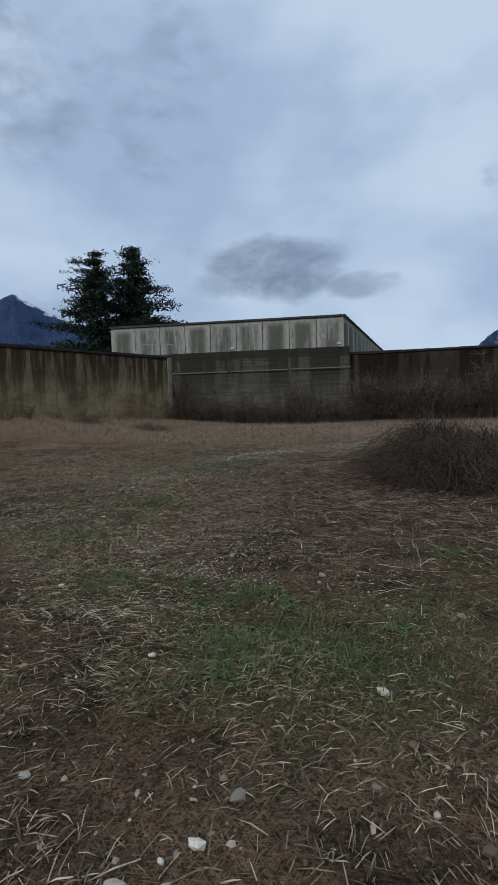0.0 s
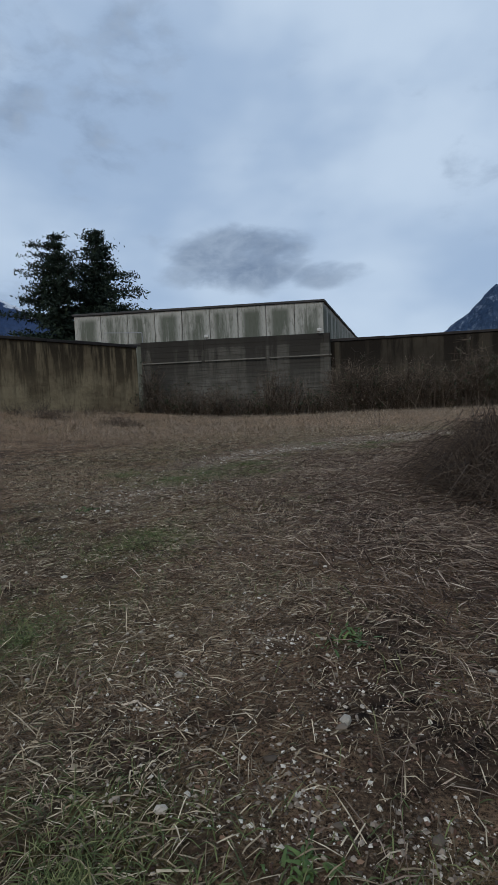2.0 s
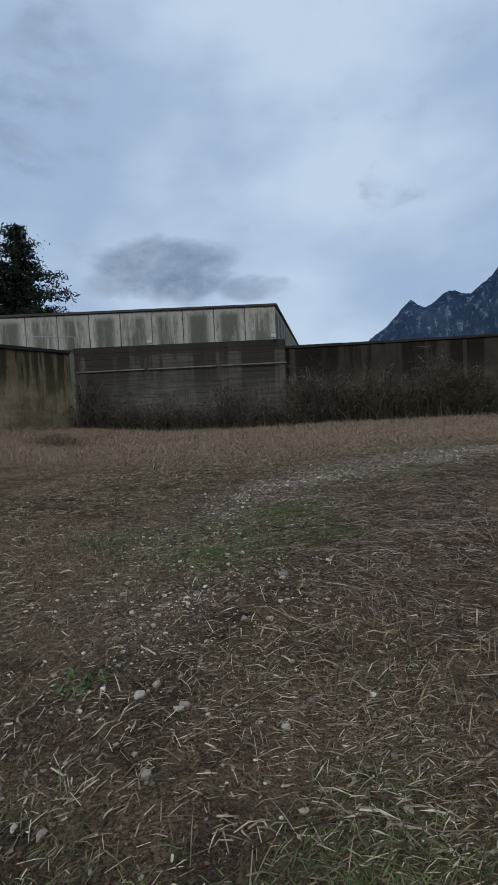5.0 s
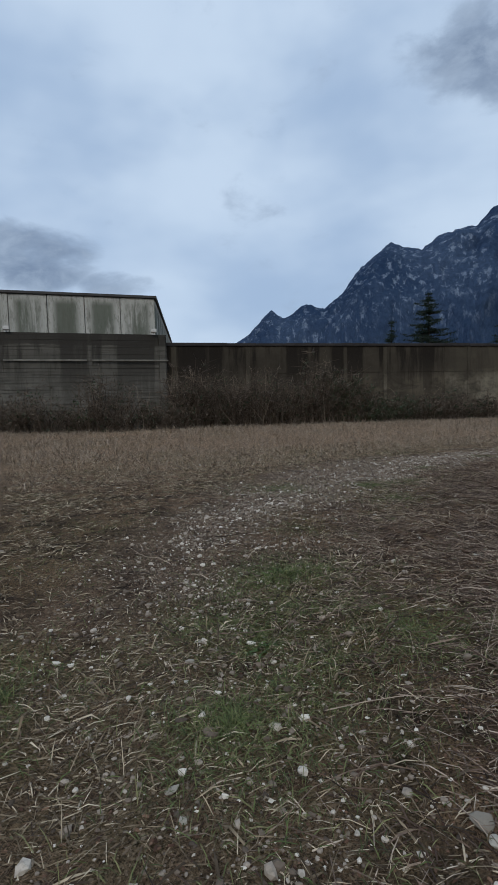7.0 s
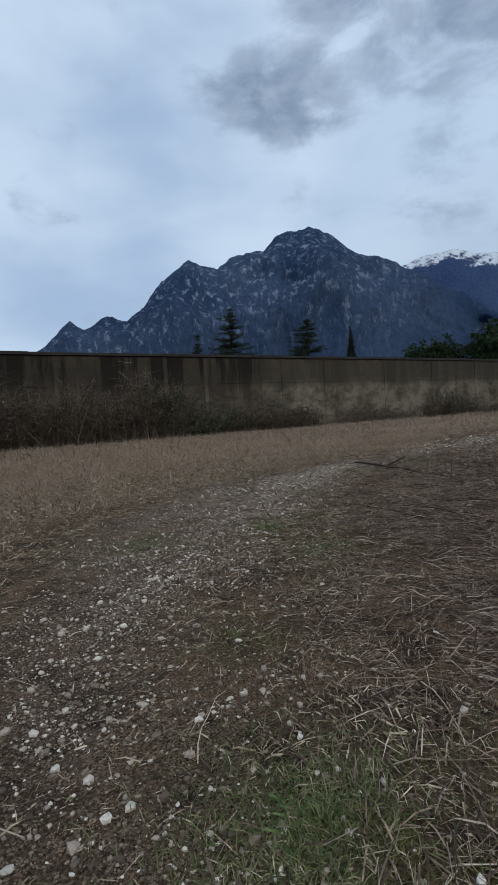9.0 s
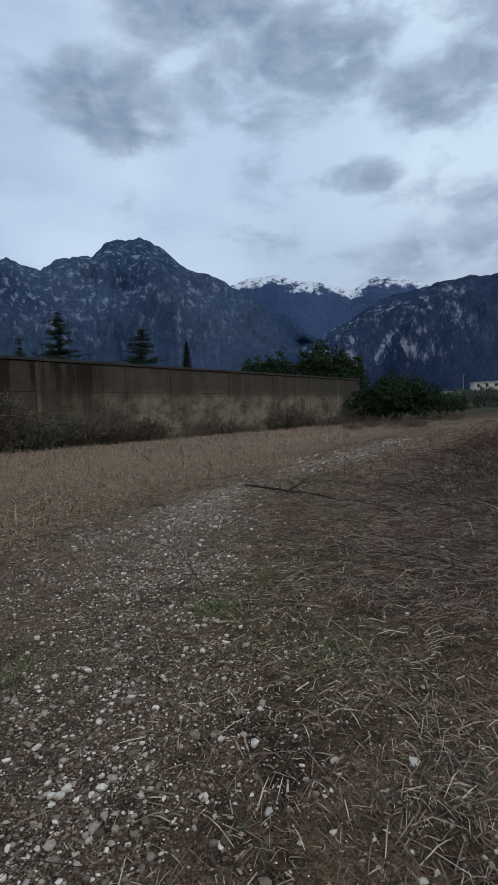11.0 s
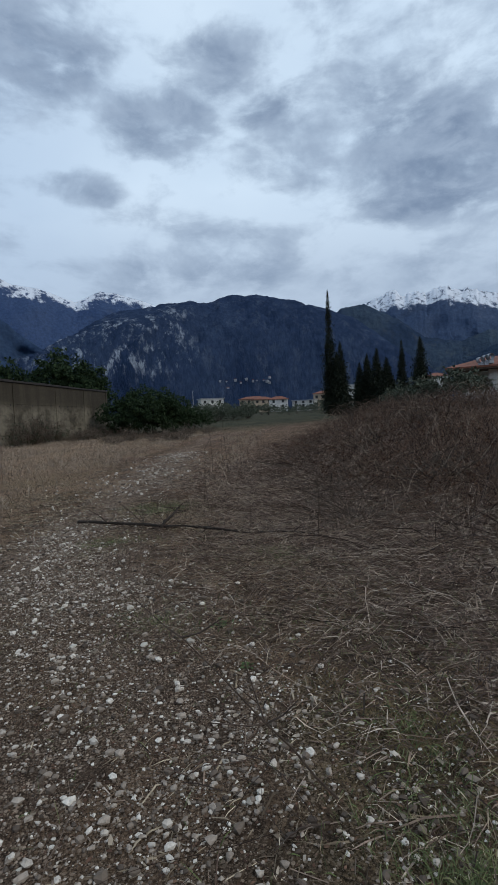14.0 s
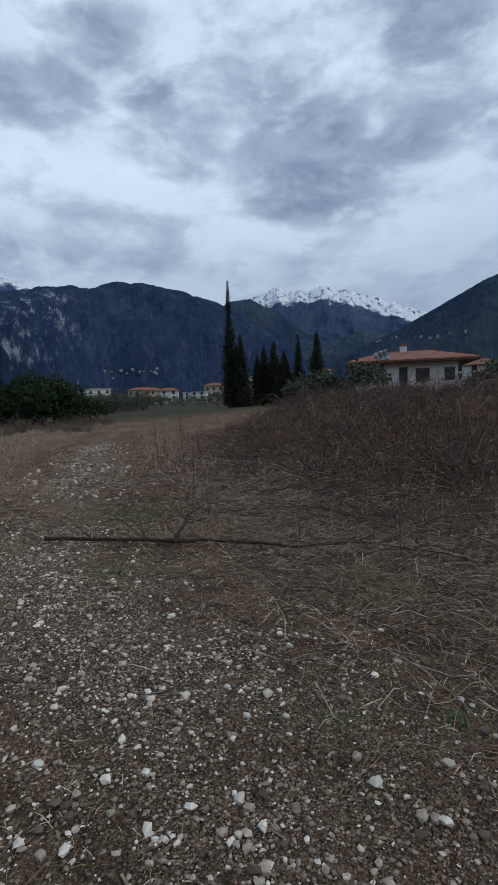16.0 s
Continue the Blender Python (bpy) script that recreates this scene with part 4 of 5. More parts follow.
def villa():
    p = polar(C2, 117.6, 54)
    root = thing("villa", "white single-storey villa with a low red tiled roof", "house", (p[0], p[1], 2.55))
    root.rotation_euler = (0, 0, radians(-117.6 + 6))
    # local x runs along the front, local y away from the viewer
    part("wall", box_mesh("wall", -2.7, 4.3, 0, 8, -1.5, 2.75, M_PLASTER, 0.02), root)
    part("porch_wall", box_mesh("porch_wall", -5.6, -2.703, 2.2, 7.8, -1.5, 2.7, M_PLASTER, 0.02), root, "shaded plaster wall of the porch")
    part("roof", gable_roof("roof", -5.8, 5.4, -0.4, 8.6, 2.95, 1.25, 0.75, M_TILE), root, "low hipped roof of red clay tiles")
    part("eave_board", box_mesh("eave_board", -6.5, 6.1, -1.1, 9.3, 2.62, 2.78, M_TIMBER, 0.02), root, "dark timber eaves")
    for x0, x1, z0, z1, nm in ((-1.3, -0.5, 0.0, 2.15, "door"), (0.3, 1.6, 0.75, 2.0, "window"), (3.0, 4.0, 0.8, 2.0, "window")):
        o = part(nm, box_mesh(nm, x0, x1, -0.05, 0.02, z0, z1, M_DARK, 0.01), root)
        part("frame", box_mesh("frame", x0 - 0.08, x1 + 0.08, -0.03, 0.012, z1 + 0.003, z1 + 0.09, M_TIMBER, 0.005), o)
        part("sill", box_mesh("sill", x0 - 0.08, x1 + 0.08, -0.12, 0.012, z0 - 0.08, z0 - 0.003, M_PLASTER, 0.005), o)
    for i in range(14):
        part("baluster", box_mesh("baluster", -4.6 + i * 0.16, -4.55 + i * 0.16, -0.3, -0.25, 0, 0.85, M_TIMBER), root)
    part("railing", box_mesh("railing", -4.7, -2.35, -0.34, -0.22, 0.853, 0.93, M_TIMBER, 0.01), root)
    part("porch_floor", box_mesh("porch_floor", -5.4, -1.0, -0.5, 2.19, -1.5, -0.003, M_PLASTER, 0.02), root)
    ch = part("chimney", box_mesh("chimney", -0.9, -0.2, 3.4, 4.0, 3.6, 4.75, M_PLASTER, 0.02), root, "white plastered chimney")
    part("cap", box_mesh("cap", -1.0, -0.1, 3.3, 4.1, 4.753, 4.85, M_TILE, 0.02), ch)
    return root


villa()
for i, sx in enumerate((-4.6, -4.0, -3.4)):
    pa = polar(C2, 114.1 + i * 0.45, 53)
    dish = thing("solar_tank", "pale round solar water tank on the roof", "water tank", (pa[0], pa[1], 5.75 + 0.12 * i), "tanks on the villa roof")
    line = np.array([[[-0.28, 0, 0.3], [0.28, 0.1, 0.3]]], float)
    v, f = tubes(line, np.full((1, 2), 0.3), 10)
    part("drum", np_mesh("drum", v, f, M_METAL, True), dish)
    part("stand", box_mesh("stand", -0.25, 0.25, -0.2, 0.2, -0.35, 0.03, M_METAL, 0.01), dish)


def far_house(az, d, w, dep, h, base, wallm, flat=False, roof=1.4, floors=2):
    p = polar(C2, az, d)
    root = thing("distant_house", "distant plastered house with dark windows", "house", (p[0], p[1], base), "houses of the village")
    root.rotation_euler = (0, 0, radians(-az + random.uniform(-12, 12)))
    part("wall", box_mesh("wall", -w / 2, w / 2, 0, dep, -4, h, wallm), root)
    if flat:
        part("roof", box_mesh("roof", -w / 2 - 0.5, w / 2 + 0.5, -0.5, dep + 0.5, h + 0.003, h + 0.35, M_METAL), root)
    else:
        part("roof", gable_roof("roof", -w / 2, w / 2, 0, dep, h + 0.17, roof, 0.6, M_TILE), root)
    n = max(2, int(w / 3))
    for k in range(floors):
        for i in range(n):
            cx = -w / 2 + (i + 0.5) * w / n
            zz = h * (k + 0.35) / floors
            part("window", box_mesh("window", cx - 0.55, cx + 0.55, -0.06, 0.01, zz, zz + 1.3, M_DARK), root)
    return root


for row in ((83.6, 235, 10.5, 9, 6.2, M_PLASTER, True), (88.0, 260, 13, 9, 5.8, M_OCHRE, False), (89.3, 250, 9, 8, 5.2, M_OCHRE, False), (91.0, 235, 8.5, 8, 4.6, M_PLASTER, False), (93.8, 230, 10, 8, 3.4, M_PLASTER, True),
            (96.0, 240, 9, 9, 6.4, M_OCHRE, False), (100.0, 200, 9.5, 9, 8.0, M_PLASTER, True), (80.0, 320, 14, 9, 4.0, M_PLASTER, True), (108.2, 190, 7, 8, 6.0, M_PLASTER, False), (123.6, 120, 9, 7, 3.4, M_PLASTER, False)):
    az, d, w, dep, h, m, flat = row
    far_house(az, d, w, dep, h, 1.47 + d * math.tan(radians(0.85)) if az < 105 else 1.47 + d * math.tan(radians(1.7)), m, flat)
hill_houses = [(86.6 + random.gauss(0, 0.8), 4.0 + random.gauss(0, 0.22)) for i in range(9)] + [(90.6 + random.gauss(0, 0.5), 4.2 + random.gauss(0, 0.12)) for i in range(4)] + [(118.5 + random.gauss(0, 2.2), 6.3 + random.gauss(0, 0.25)) for i in range(14)]
for k, (az, el) in enumerate(hill_houses):
    pts = SLOPES["backdrop_cliff_mountain" if az < 100 else "backdrop_near_hill"]
    dx, dy, dz = pts[:, 0] - C2[0], pts[:, 1] - C2[1], pts[:, 2] - 1.47
    dd = np.hypot(dx, dy)
    miss = np.abs(np.degrees(np.arctan2(dx, dy)) - az) + 3 * np.abs(np.degrees(np.arctan2(dz, dd)) - el)
    b = pts[int(np.argmin(miss))] + np.array([random.uniform(-9, 9), random.uniform(-22, 22), random.uniform(-2, 5)])
    ww, hh = random.uniform(2.2, 4.5), random.uniform(1.2, 2.0)
    hs = thing("hillside_house", "tiny pale house on the mountain slope", "house", (b[0], b[1], b[2]), "houses on the mountain slope")
    hs.rotation_euler = (0, 0, radians(-az + random.uniform(-30, 30)))
    part("wall", box_mesh("wall", -ww / 2, ww / 2, -3, 3, -2, hh, M_METAL), hs)
    part("roof", gable_roof("roof", -ww / 2, ww / 2, -3, 3, hh + 0.2, 0.9, 0.4, M_METAL if k % 2 else M_TILE), hs)

pole = thing("street_lamp", "thin grey street lamp by the village", "street lamp", polar(C2, 81.5, 200))
pole.location.z = 4.0
ln = np.array([[[0, 0, -2], [0, 0, 8.6], [0.4, 0, 9.1], [1.4, 0, 9.2]]], float)
v, f = tubes(ln, np.full((1, 4), 0.11), 6)
part("post", np_mesh("post", v, f, M_METAL), pole)
part("head", box_mesh("head", 1.2, 2.0, -0.15, 0.15, 9.1, 9.3, M_METAL, 0.03), pole)


# ---- plants of the field ----
def scatter(n, x0, x1, y0, y1, keep):
    """Random places in a rectangle, kept with the chance that keep(x, y) gives."""
    x, y = rng.uniform(x0, x1, n), rng.uniform(y0, y1, n)
    ok = rng.uniform(0, 1, n) < keep(x, y)
    return x[ok], y[ok]


WALK = [(1.6, -0.5), (0.8, 1.5), (0.1, 3.3), (-1.3, 5.7), (-1.9, 8.5), (-1.9, 9.6), (-1.1, 12.1), (-0.3, 14), (0.5, 15.5), (2.4, 17.7), (6, 18)]


def nearness(x, y, full, none):
    """1 beside the walked line, falling to 0."""
    return smooth(none, full, line_distance(x, y, WALK))


def stuff(name, label, category, v, f, mat, smoothed=False):
    return tagged(new(name, np_mesh(name, v, f, mat, smoothed)), label, category, kind="stuff")


def corridor(n, line, spread, keep):
    """Random places beside a line, thinning out sideways."""
    p = np.array(line, float)
    seg = np.hypot(*np.diff(p, axis=0).T)
    i = rng.choice(len(seg), n, p=seg / seg.sum())
    t = rng.uniform(0, 1, n)[:, None]
    q = p[i] * (1 - t) + p[i + 1] * t + rng.normal(0, spread, (n, 2))
    ok = (rng.uniform(0, 1, n) < keep(q[:, 0], q[:, 1])) & (q[:, 1] < 24)
    return q[ok, 0], q[ok, 1]


def lying(n, line, spread, keep, name, label, mat, lo, hi, wid, lift=0.35, flow=None):
    x, y = corridor(n, line, spread, keep)
    k = len(x)
    z = land(x, y) + 0.004
    head = rng.uniform(0, 2 * math.pi, k)
    if flow is not None:
        head = np.where(rng.uniform(size=k) < 0.5, flow + 2.6 * fbm(x * 0.8, y * 0.8, 77, 3) + rng.normal(0, 0.5, k) + math.pi * (rng.uniform(size=k) < 0.5), head)
    L = rng.uniform(lo, hi, k) * rng.uniform(0.5, 1.0, k)
    li = np.abs(rng.normal(0, lift, k)) + 0.04
    v, f = ribbons(np.stack([x, y, z], -1), head, L, wid * rng.uniform(0.6, 1.5, k), li, li * rng.uniform(1.0, 2.6, k), 2)
    return stuff(name, label, "dry grass", v, f, mat)


def clumpy(x, y, seed):
    return 0.22 + 0.78 * smooth(-0.22, 0.32, fbm(x * 1.5, y * 1.5, seed, 4))


AHEAD = [(1.5, 0.9), (0.9, 3.0), (0.2, 5.0), (-0.9, 7.5), (-1.3, 9.5), (-0.6, 11.5), (0.6, 13.4), (2.0, 15.0), (3.6, 16.6), (6.0, 17.2), (8.5, 17.2)]
INNER = [(2.2, 4.6), (1.4, 6.4), (0.7, 8.2), (0.4, 10.0), (1.1, 11.8), (2.4, 13.3), (4.4, 14.6), (6.6, 15.6), (8.8, 16.2)]
lying(430000, AHEAD, 1.5, lambda x, y: clumpy(x, y, 3) * (0.42 + 0.58 * straw_mask(x, y)) * (1 - 0.85 * track_mask(x, y)) * (1 - 0.65 * litter_mask(x, y)),
      "dry_straw", "pale dry straw lying flat on the soil", M_STRAW, 0.03, 0.15, 0.0030, 0.42, 0.4)
lying(300000, INNER, 1.1, lambda x, y: clumpy(x, y, 5) * (0.25 + 0.75 * litter_mask(x, y)) * (1 - 0.75 * track_mask(x, y)),
      "stem_litter", "matted brown stems and bramble litter", M_REDSTRAW, 0.06, 0.34, 0.0045, 0.48, -0.7)
lying(80000, [(0.3, 1.0), (-0.2, 2.4), (-0.9, 4.2), (-2.2, 6.2)], 0.8, lambda x, y: clumpy(x, y, 51) * (0.4 + 0.6 * smooth(-0.3, 0.3, fbm(x * 0.9, y * 0.9, 53, 3))),
      "matted_straw", "matted yellowish straw in the old grass", M_STRAW, 0.04, 0.18, 0.0034, 0.6, 0.9)
lying(9000, [(0.0, 2.0), (-1.0, 5.0), (-1.6, 8.0), (-0.6, 11.0), (1.0, 13.5), (4.0, 16.0), (8.0, 17.5)], 1.6, lambda x, y: 0.25 + 0.75 * smooth(0.0, 0.4, fbm(x * 0.7, y * 0.7, 63, 3)),
      "pale_leaves", "curled pale dead leaves strewn on the ground", M_PALELEAF, 0.02, 0.055, 0.015, 0.7)
# coarser thatch farther out, on the inner slope and over the open field
lying(90000, [(3.2, 6.0), (2.4, 8.4), (3.0, 11.0), (5.0, 13.0), (8.0, 14.8), (12.0, 16.2), (18, 17)], 1.3, lambda x, y: clumpy(x, y, 45) * (1 - 0.8 * track_mask(x, y)),
      "coarse_thatch", "coarse tangled brown stems on the bank edge", M_REDSTRAW, 0.12, 0.5, 0.0070, 0.9, -0.7)
lying(110000, [(-3.0, 8), (-4.0, 13), (-2.5, 17), (1.5, 19.5), (7, 21), (13, 21.5)], 2.2, lambda x, y: clumpy(x, y, 47) * (1 - 0.9 * track_mask(x, y)),
      "field_thatch", "short matted dry grass beside the track", M_STRAW, 0.06, 0.22, 0.0070, 0.95, 0.4)
lying(80000, AHEAD, 1.7, lambda x, y: 0.8 * (1 - 0.3 * track_mask(x, y)),
      "leaf_crumbs", "small dead leaf crumbs on the soil", M_DEADLEAF, 0.010, 0.032, 0.008, 0.5)

x, y = scatter(420000, -6, 13, -0.5, 22, lambda x, y: nearness(x, y, 1.5, 6.5) * clumpy(x, y, 13) * (0.10 + 0.90 * green_mask(x, y)) * (1 - 0.7 * track_mask(x, y)))
k = len(x)
li = rng.uniform(0.7, 1.5, k)
v, f = ribbons(np.stack([x, y, land(x, y)], -1), rng.uniform(0, 6.28, k), rng.uniform(0.03, 0.13, k), rng.uniform(0.002, 0.0048, k), li, rng.uniform(0.3, 1.4, k), 2)
for gx_, gy_, gr_, ga_ in GREENS:
    if ga_ < 0.4 or gr_ > 1.3:
        continue
    m = int(10500 * gr_ * gr_ * ga_)
    a_, q_ = rng.uniform(0, 6.28, m), gr_ * np.abs(rng.normal(0, 0.5, m))
    bx, by = gx_ + q_ * np.cos(a_), gy_ + q_ * np.sin(a_)
    ok = rng.uniform(size=m) < clumpy(bx, by, 13)
    bx, by = bx[ok], by[ok]
    m = len(bx)
    li = rng.uniform(0.6, 1.5, m)
    v2, f2 = ribbons(np.stack([bx, by, land(bx, by)], -1), rng.uniform(0, 6.28, m), rng.uniform(0.02, 0.09, m), rng.uniform(0.002, 0.0045, m), li, rng.uniform(0.4, 1.7, m), 2)
    f = np.concatenate([f, f2 + len(v)])
    v = np.concatenate([v, v2])
stuff("green_grass", "short green grass in loose patches", "grass", v, f, M_GRASS)

x, y = scatter(300000, -12, 12, 3, 24, lambda x, y: nearness(x, y, 3, 13) * (0.12 + 0.5 * straw_mask(x, y)) * clumpy(x, y, 29) * (1 - track_mask(x, y)))
k = len(x)
li = rng.uniform(0.5, 1.5, k)
v, f = ribbons(np.stack([x, y, land(x, y)], -1), rng.uniform(0, 6.28, k), rng.uniform(0.04, 0.18, k), rng.uniform(0.0025, 0.006, k), li, rng.uniform(0.2, 1.3, k), 2)
stuff("dry_tufts", "short upright dry grass stalks", "dry grass", v, f, M_STRAW)

x, y = scatter(150000, -22, 50, 17, 40, lambda x, y: np.maximum(straw_mask(x, y), 0.5 * smooth(12, 20, x)) * smooth(0.8, 2.5, line_distance(x, y, TRACK)) * 0.8 * (0.35 + 0.65 * smooth(-0.3, 0.3, fbm(x * 0.3, y * 0.3, 8, 3))))
k = len(x)
li = rng.uniform(0.8, 1.5, k)
v, f = ribbons(np.stack([x, y, land(x, y)], -1), rng.uniform(0, 6.28, k), rng.uniform(0.12, 0.42, k), rng.uniform(0.007, 0.016, k), li, rng.uniform(0.2, 1.2, k), 2)
stuff("field_grass", "pale dry grass covering the fallow field", "dry grass", v, f, M_FIELD)


# pebbles
def rock_shape(r, squash=0.65):
    bm = bmesh.new()
    bmesh.ops.create_icosphere(bm, subdivisions=1, radius=1)
    for vv in bm.verts:
        vv.co *= r.uniform(0.72, 1.2)
        vv.co.z *= squash
    pts = np.array([vv.co[:] for vv in bm.verts])
    fcs = np.array([[q.index for q in fc.verts] for fc in bm.faces])
    bm.free()
    return pts, fcs


rr = random.Random(5)
SHAPES = [rock_shape(rr, rr.uniform(0.45, 0.8)) for i in range(8)]
def pebbles(x, y, size, shapes):
    """One stone of the given shapes at each place, sunk a little into the soil."""
    pv, pf, off = [], [], 0
    which = rng.integers(0, len(shapes), len(x))
    for s, (pts, fcs) in enumerate(shapes):
        sel = which == s
        m = int(sel.sum())
        th = rng.uniform(0, 6.28, m)
        c, sn = np.cos(th)[:, None], np.sin(th)[:, None]
        px = pts[None, :, 0] * c - pts[None, :, 1] * sn * 0.8
        py = pts[None, :, 0] * sn + pts[None, :, 1] * c * 0.8
        pz = np.repeat(pts[None, :, 2], m, 0)
        P = np.stack([px, py, pz], -1) * size[sel][:, None, None]
        P += np.stack([x[sel], y[sel], land(x[sel], y[sel]) + size[sel] * 0.25], -1)[:, None, :]
        pv.append(P.reshape(-1, 3))
        pf.append(((np.arange(m) * len(pts))[:, None, None] + fcs[None]).reshape(-1, 3) + off)
        off += m * len(pts)
    return np.concatenate(pv), np.concatenate(pf)


def chip_shape(r):
    """A small angular chip: a lopsided double pyramid."""
    q = [(1, 0, 0), (0, 1, 0), (-1, 0, 0), (0, -1, 0), (0, 0, 0.7), (0, 0, -0.5)]
    pts = np.array([[c * r.uniform(0.7, 1.2) + r.uniform(-0.15, 0.15) for c in p] for p in q])
    return pts, np.array([[i, (i + 1) % 4, 4] for i in range(4)] + [[(i + 1) % 4, i, 5] for i in range(4)])


CHIPS = [chip_shape(rr) for i in range(8)]


def gravelly(x, y):
    return np.clip(track_mask(x, y) * (0.25 + 0.75 * smooth(-0.3, 0.35, fbm(x * 1.3, y * 1.3, 55, 3))) + 0.04 + 0.14 * smooth(0.1, 0.5, fbm(x * 0.8 + 4, y * 0.8, 57, 3)), 0, 1)


FIRST_TRACK = [(-1.9, 8.0), (-1.7, 10.5), (-0.4, 13.0), (0.9, 14.6), (1.9, 16.0), (3.3, 17.2), (6.2, 18.4), (9, 19)]
near_x, near_y = corridor(24000, FIRST_TRACK, 0.75, gravelly)
spot_x, spot_y = corridor(3500, AHEAD, 1.3, lambda x, y: 0.1 + 0.9 * smooth(0.05, 0.45, fbm(x * 1.1 + 4, y * 1.1, 57, 3)))
bed_x, bed_y = corridor(6000, [(0.6, 14.6), (1.6, 15.6), (3.2, 16.9), (5.2, 17.7)], 0.7, lambda x, y: clumpy(x, y, 19))
far_x, far_y = corridor(6000, TRACK[8:12], 0.7, lambda x, y: clumpy(x, y, 23))
x, y = np.concatenate([near_x, spot_x, bed_x, far_x]), np.concatenate([near_y, spot_y, bed_y, far_y])
size = np.clip(0.0062 + 0.0055 * rng.exponential(1.0, len(x)), 0.006, 0.030) * (1 + 0.8 * smooth(9, 13, x))
v, f = pebbles(x, y, size, SHAPES)
stuff("gravel", "pale gravel and pebbles on the track", "gravel", v, f, M_PEBBLE)

near_x, near_y = corridor(85000, FIRST_TRACK, 0.95, gravelly)
spot_x, spot_y = corridor(22000, AHEAD, 1.2, lambda x, y: 0.10 + 0.9 * smooth(0.12, 0.42, fbm(x * 1.6 + 4, y * 1.6, 59, 3)))
bed_x, bed_y = corridor(22000, [(0.6, 14.6), (1.6, 15.6), (3.2, 16.9), (5.2, 17.7)], 0.8, lambda x, y: clumpy(x, y, 19))
heaps = [(0.0, 4.05, 0.16), (0.29, 4.95, 0.14), (0.45, 4.5, 0.1), (0.75, 4.1, 0.14), (0.2, 3.6, 0.16), (0.55, 3.5, 0.1), (0.9, 3.35, 0.1), (-1.7, 8.3, 0.16), (-1.5, 8.9, 0.12), (1.0, 14.2, 0.2), (1.3, 14.5, 0.2)]
hx, hy = (np.concatenate([rng.normal(c[m], c[2], 420) for c in heaps]) for m in (0, 1))
x, y = np.concatenate([near_x, spot_x, bed_x, hx]), np.concatenate([near_y, spot_y, bed_y, hy])
v, f = pebbles(x, y, np.clip(0.003 + 0.0026 * rng.exponential(1.0, len(x)), 0.003, 0.013), CHIPS)
stuff("grit", "fine pale stone chips strewn over the soil", "gravel", v, f, M_PEBBLE)

STONES = []
for s, (pts, fcs) in enumerate(SHAPES):
    bm = bmesh.new()
    vs = [bm.verts.new(p) for p in pts]
    for fc in fcs:
        bm.faces.new([vs[i] for i in fc])
    bmesh.ops.bevel(bm, geom=bm.edges[:], offset=0.06, segments=1, affect="EDGES")
    me = bpy.data.meshes.new("stone")
    bm.to_mesh(me)
    bm.free()
    me.materials.append(M_STONE)
    STONES.append(me)


def stone(px, py, s, label="pale limestone lying on the soil"):
    ob = new("stone", STONES[rr.randrange(8)])
    ob.location = (px, py, float(land(px, py)) + s * 0.2)
    ob.rotation_euler = (rr.uniform(-0.3, 0.3), rr.uniform(-0.3, 0.3), rr.uniform(0, 6.28))
    ob.scale = (s, s * rr.uniform(0.65, 1.0), s * rr.uniform(0.6, 1.0))
    return tagged(ob, label, "stone", "stones scattered on the field")


for px, py, s in ((1.26, 1.36, 0.032), (0.56, 1.37, 0.028), (-1.65, 7.73, 0.032), (-0.97, 8.47, 0.03), (-0.99, 7.39, 0.03), (-0.81, 9.23, 0.035), (-0.8, 9.3, 0.042), (-1.71, 9.79, 0.032), (1.16, 13.8, 0.028), (1.36, 13.5, 0.032), (0.75, 13.9, 0.026), (0.04, 4.22, 0.03), (0.74, 3.9, 0.03), (4.3, 17.44, 0.034), (4.24, 16.6, 0.035), (4.9, 17.2, 0.04), (1.0, 1.05, 0.035)):
    stone(px, py, s, "larger white limestone lying on the soil")
px, py = scatter(1200, -3, 9, 0.5, 20, lambda x, y: nearness(x, y, 1.5, 5) * (0.3 + 0.5 * track_mask(x, y)))
for a, b in list(zip(px, py))[:240]:
    stone(float(a), float(b), min(0.036, 0.011 + 0.007 * rr.expovariate(1.0)))


# ---- canes, stalks, branches and weeds ----
def arcs(px, py, pz, length, rise, seed, k=6, wander=0.25):
    """Arching canes from the ground: polylines (n, k, 3)."""
    r = np.random.default_rng(seed)
    n = len(px)
    th = r.uniform(0, 2 * math.pi, n)
    s = np.linspace(0, 1, k)[None]
    L, R = length[:, None], rise[:, None]
    bendy = r.normal(0, wander, n)[:, None]
    dx = np.cos(th)[:, None] * L * s - np.sin(th)[:, None] * L * bendy * s ** 2
    dy = np.sin(th)[:, None] * L * s + np.cos(th)[:, None] * L * bendy * s ** 2
    dz = R * np.sin(np.pi * np.minimum(1, s * r.uniform(0.6, 1.1, n)[:, None])) + 0.03 * r.normal(size=(n, k))
    X_, Y_ = px[:, None] + dx, py[:, None] + dy
    Z_ = np.maximum(pz[:, None] + dz, land(X_, Y_) + 0.01)
    return np.stack([X_, Y_, Z_], -1)


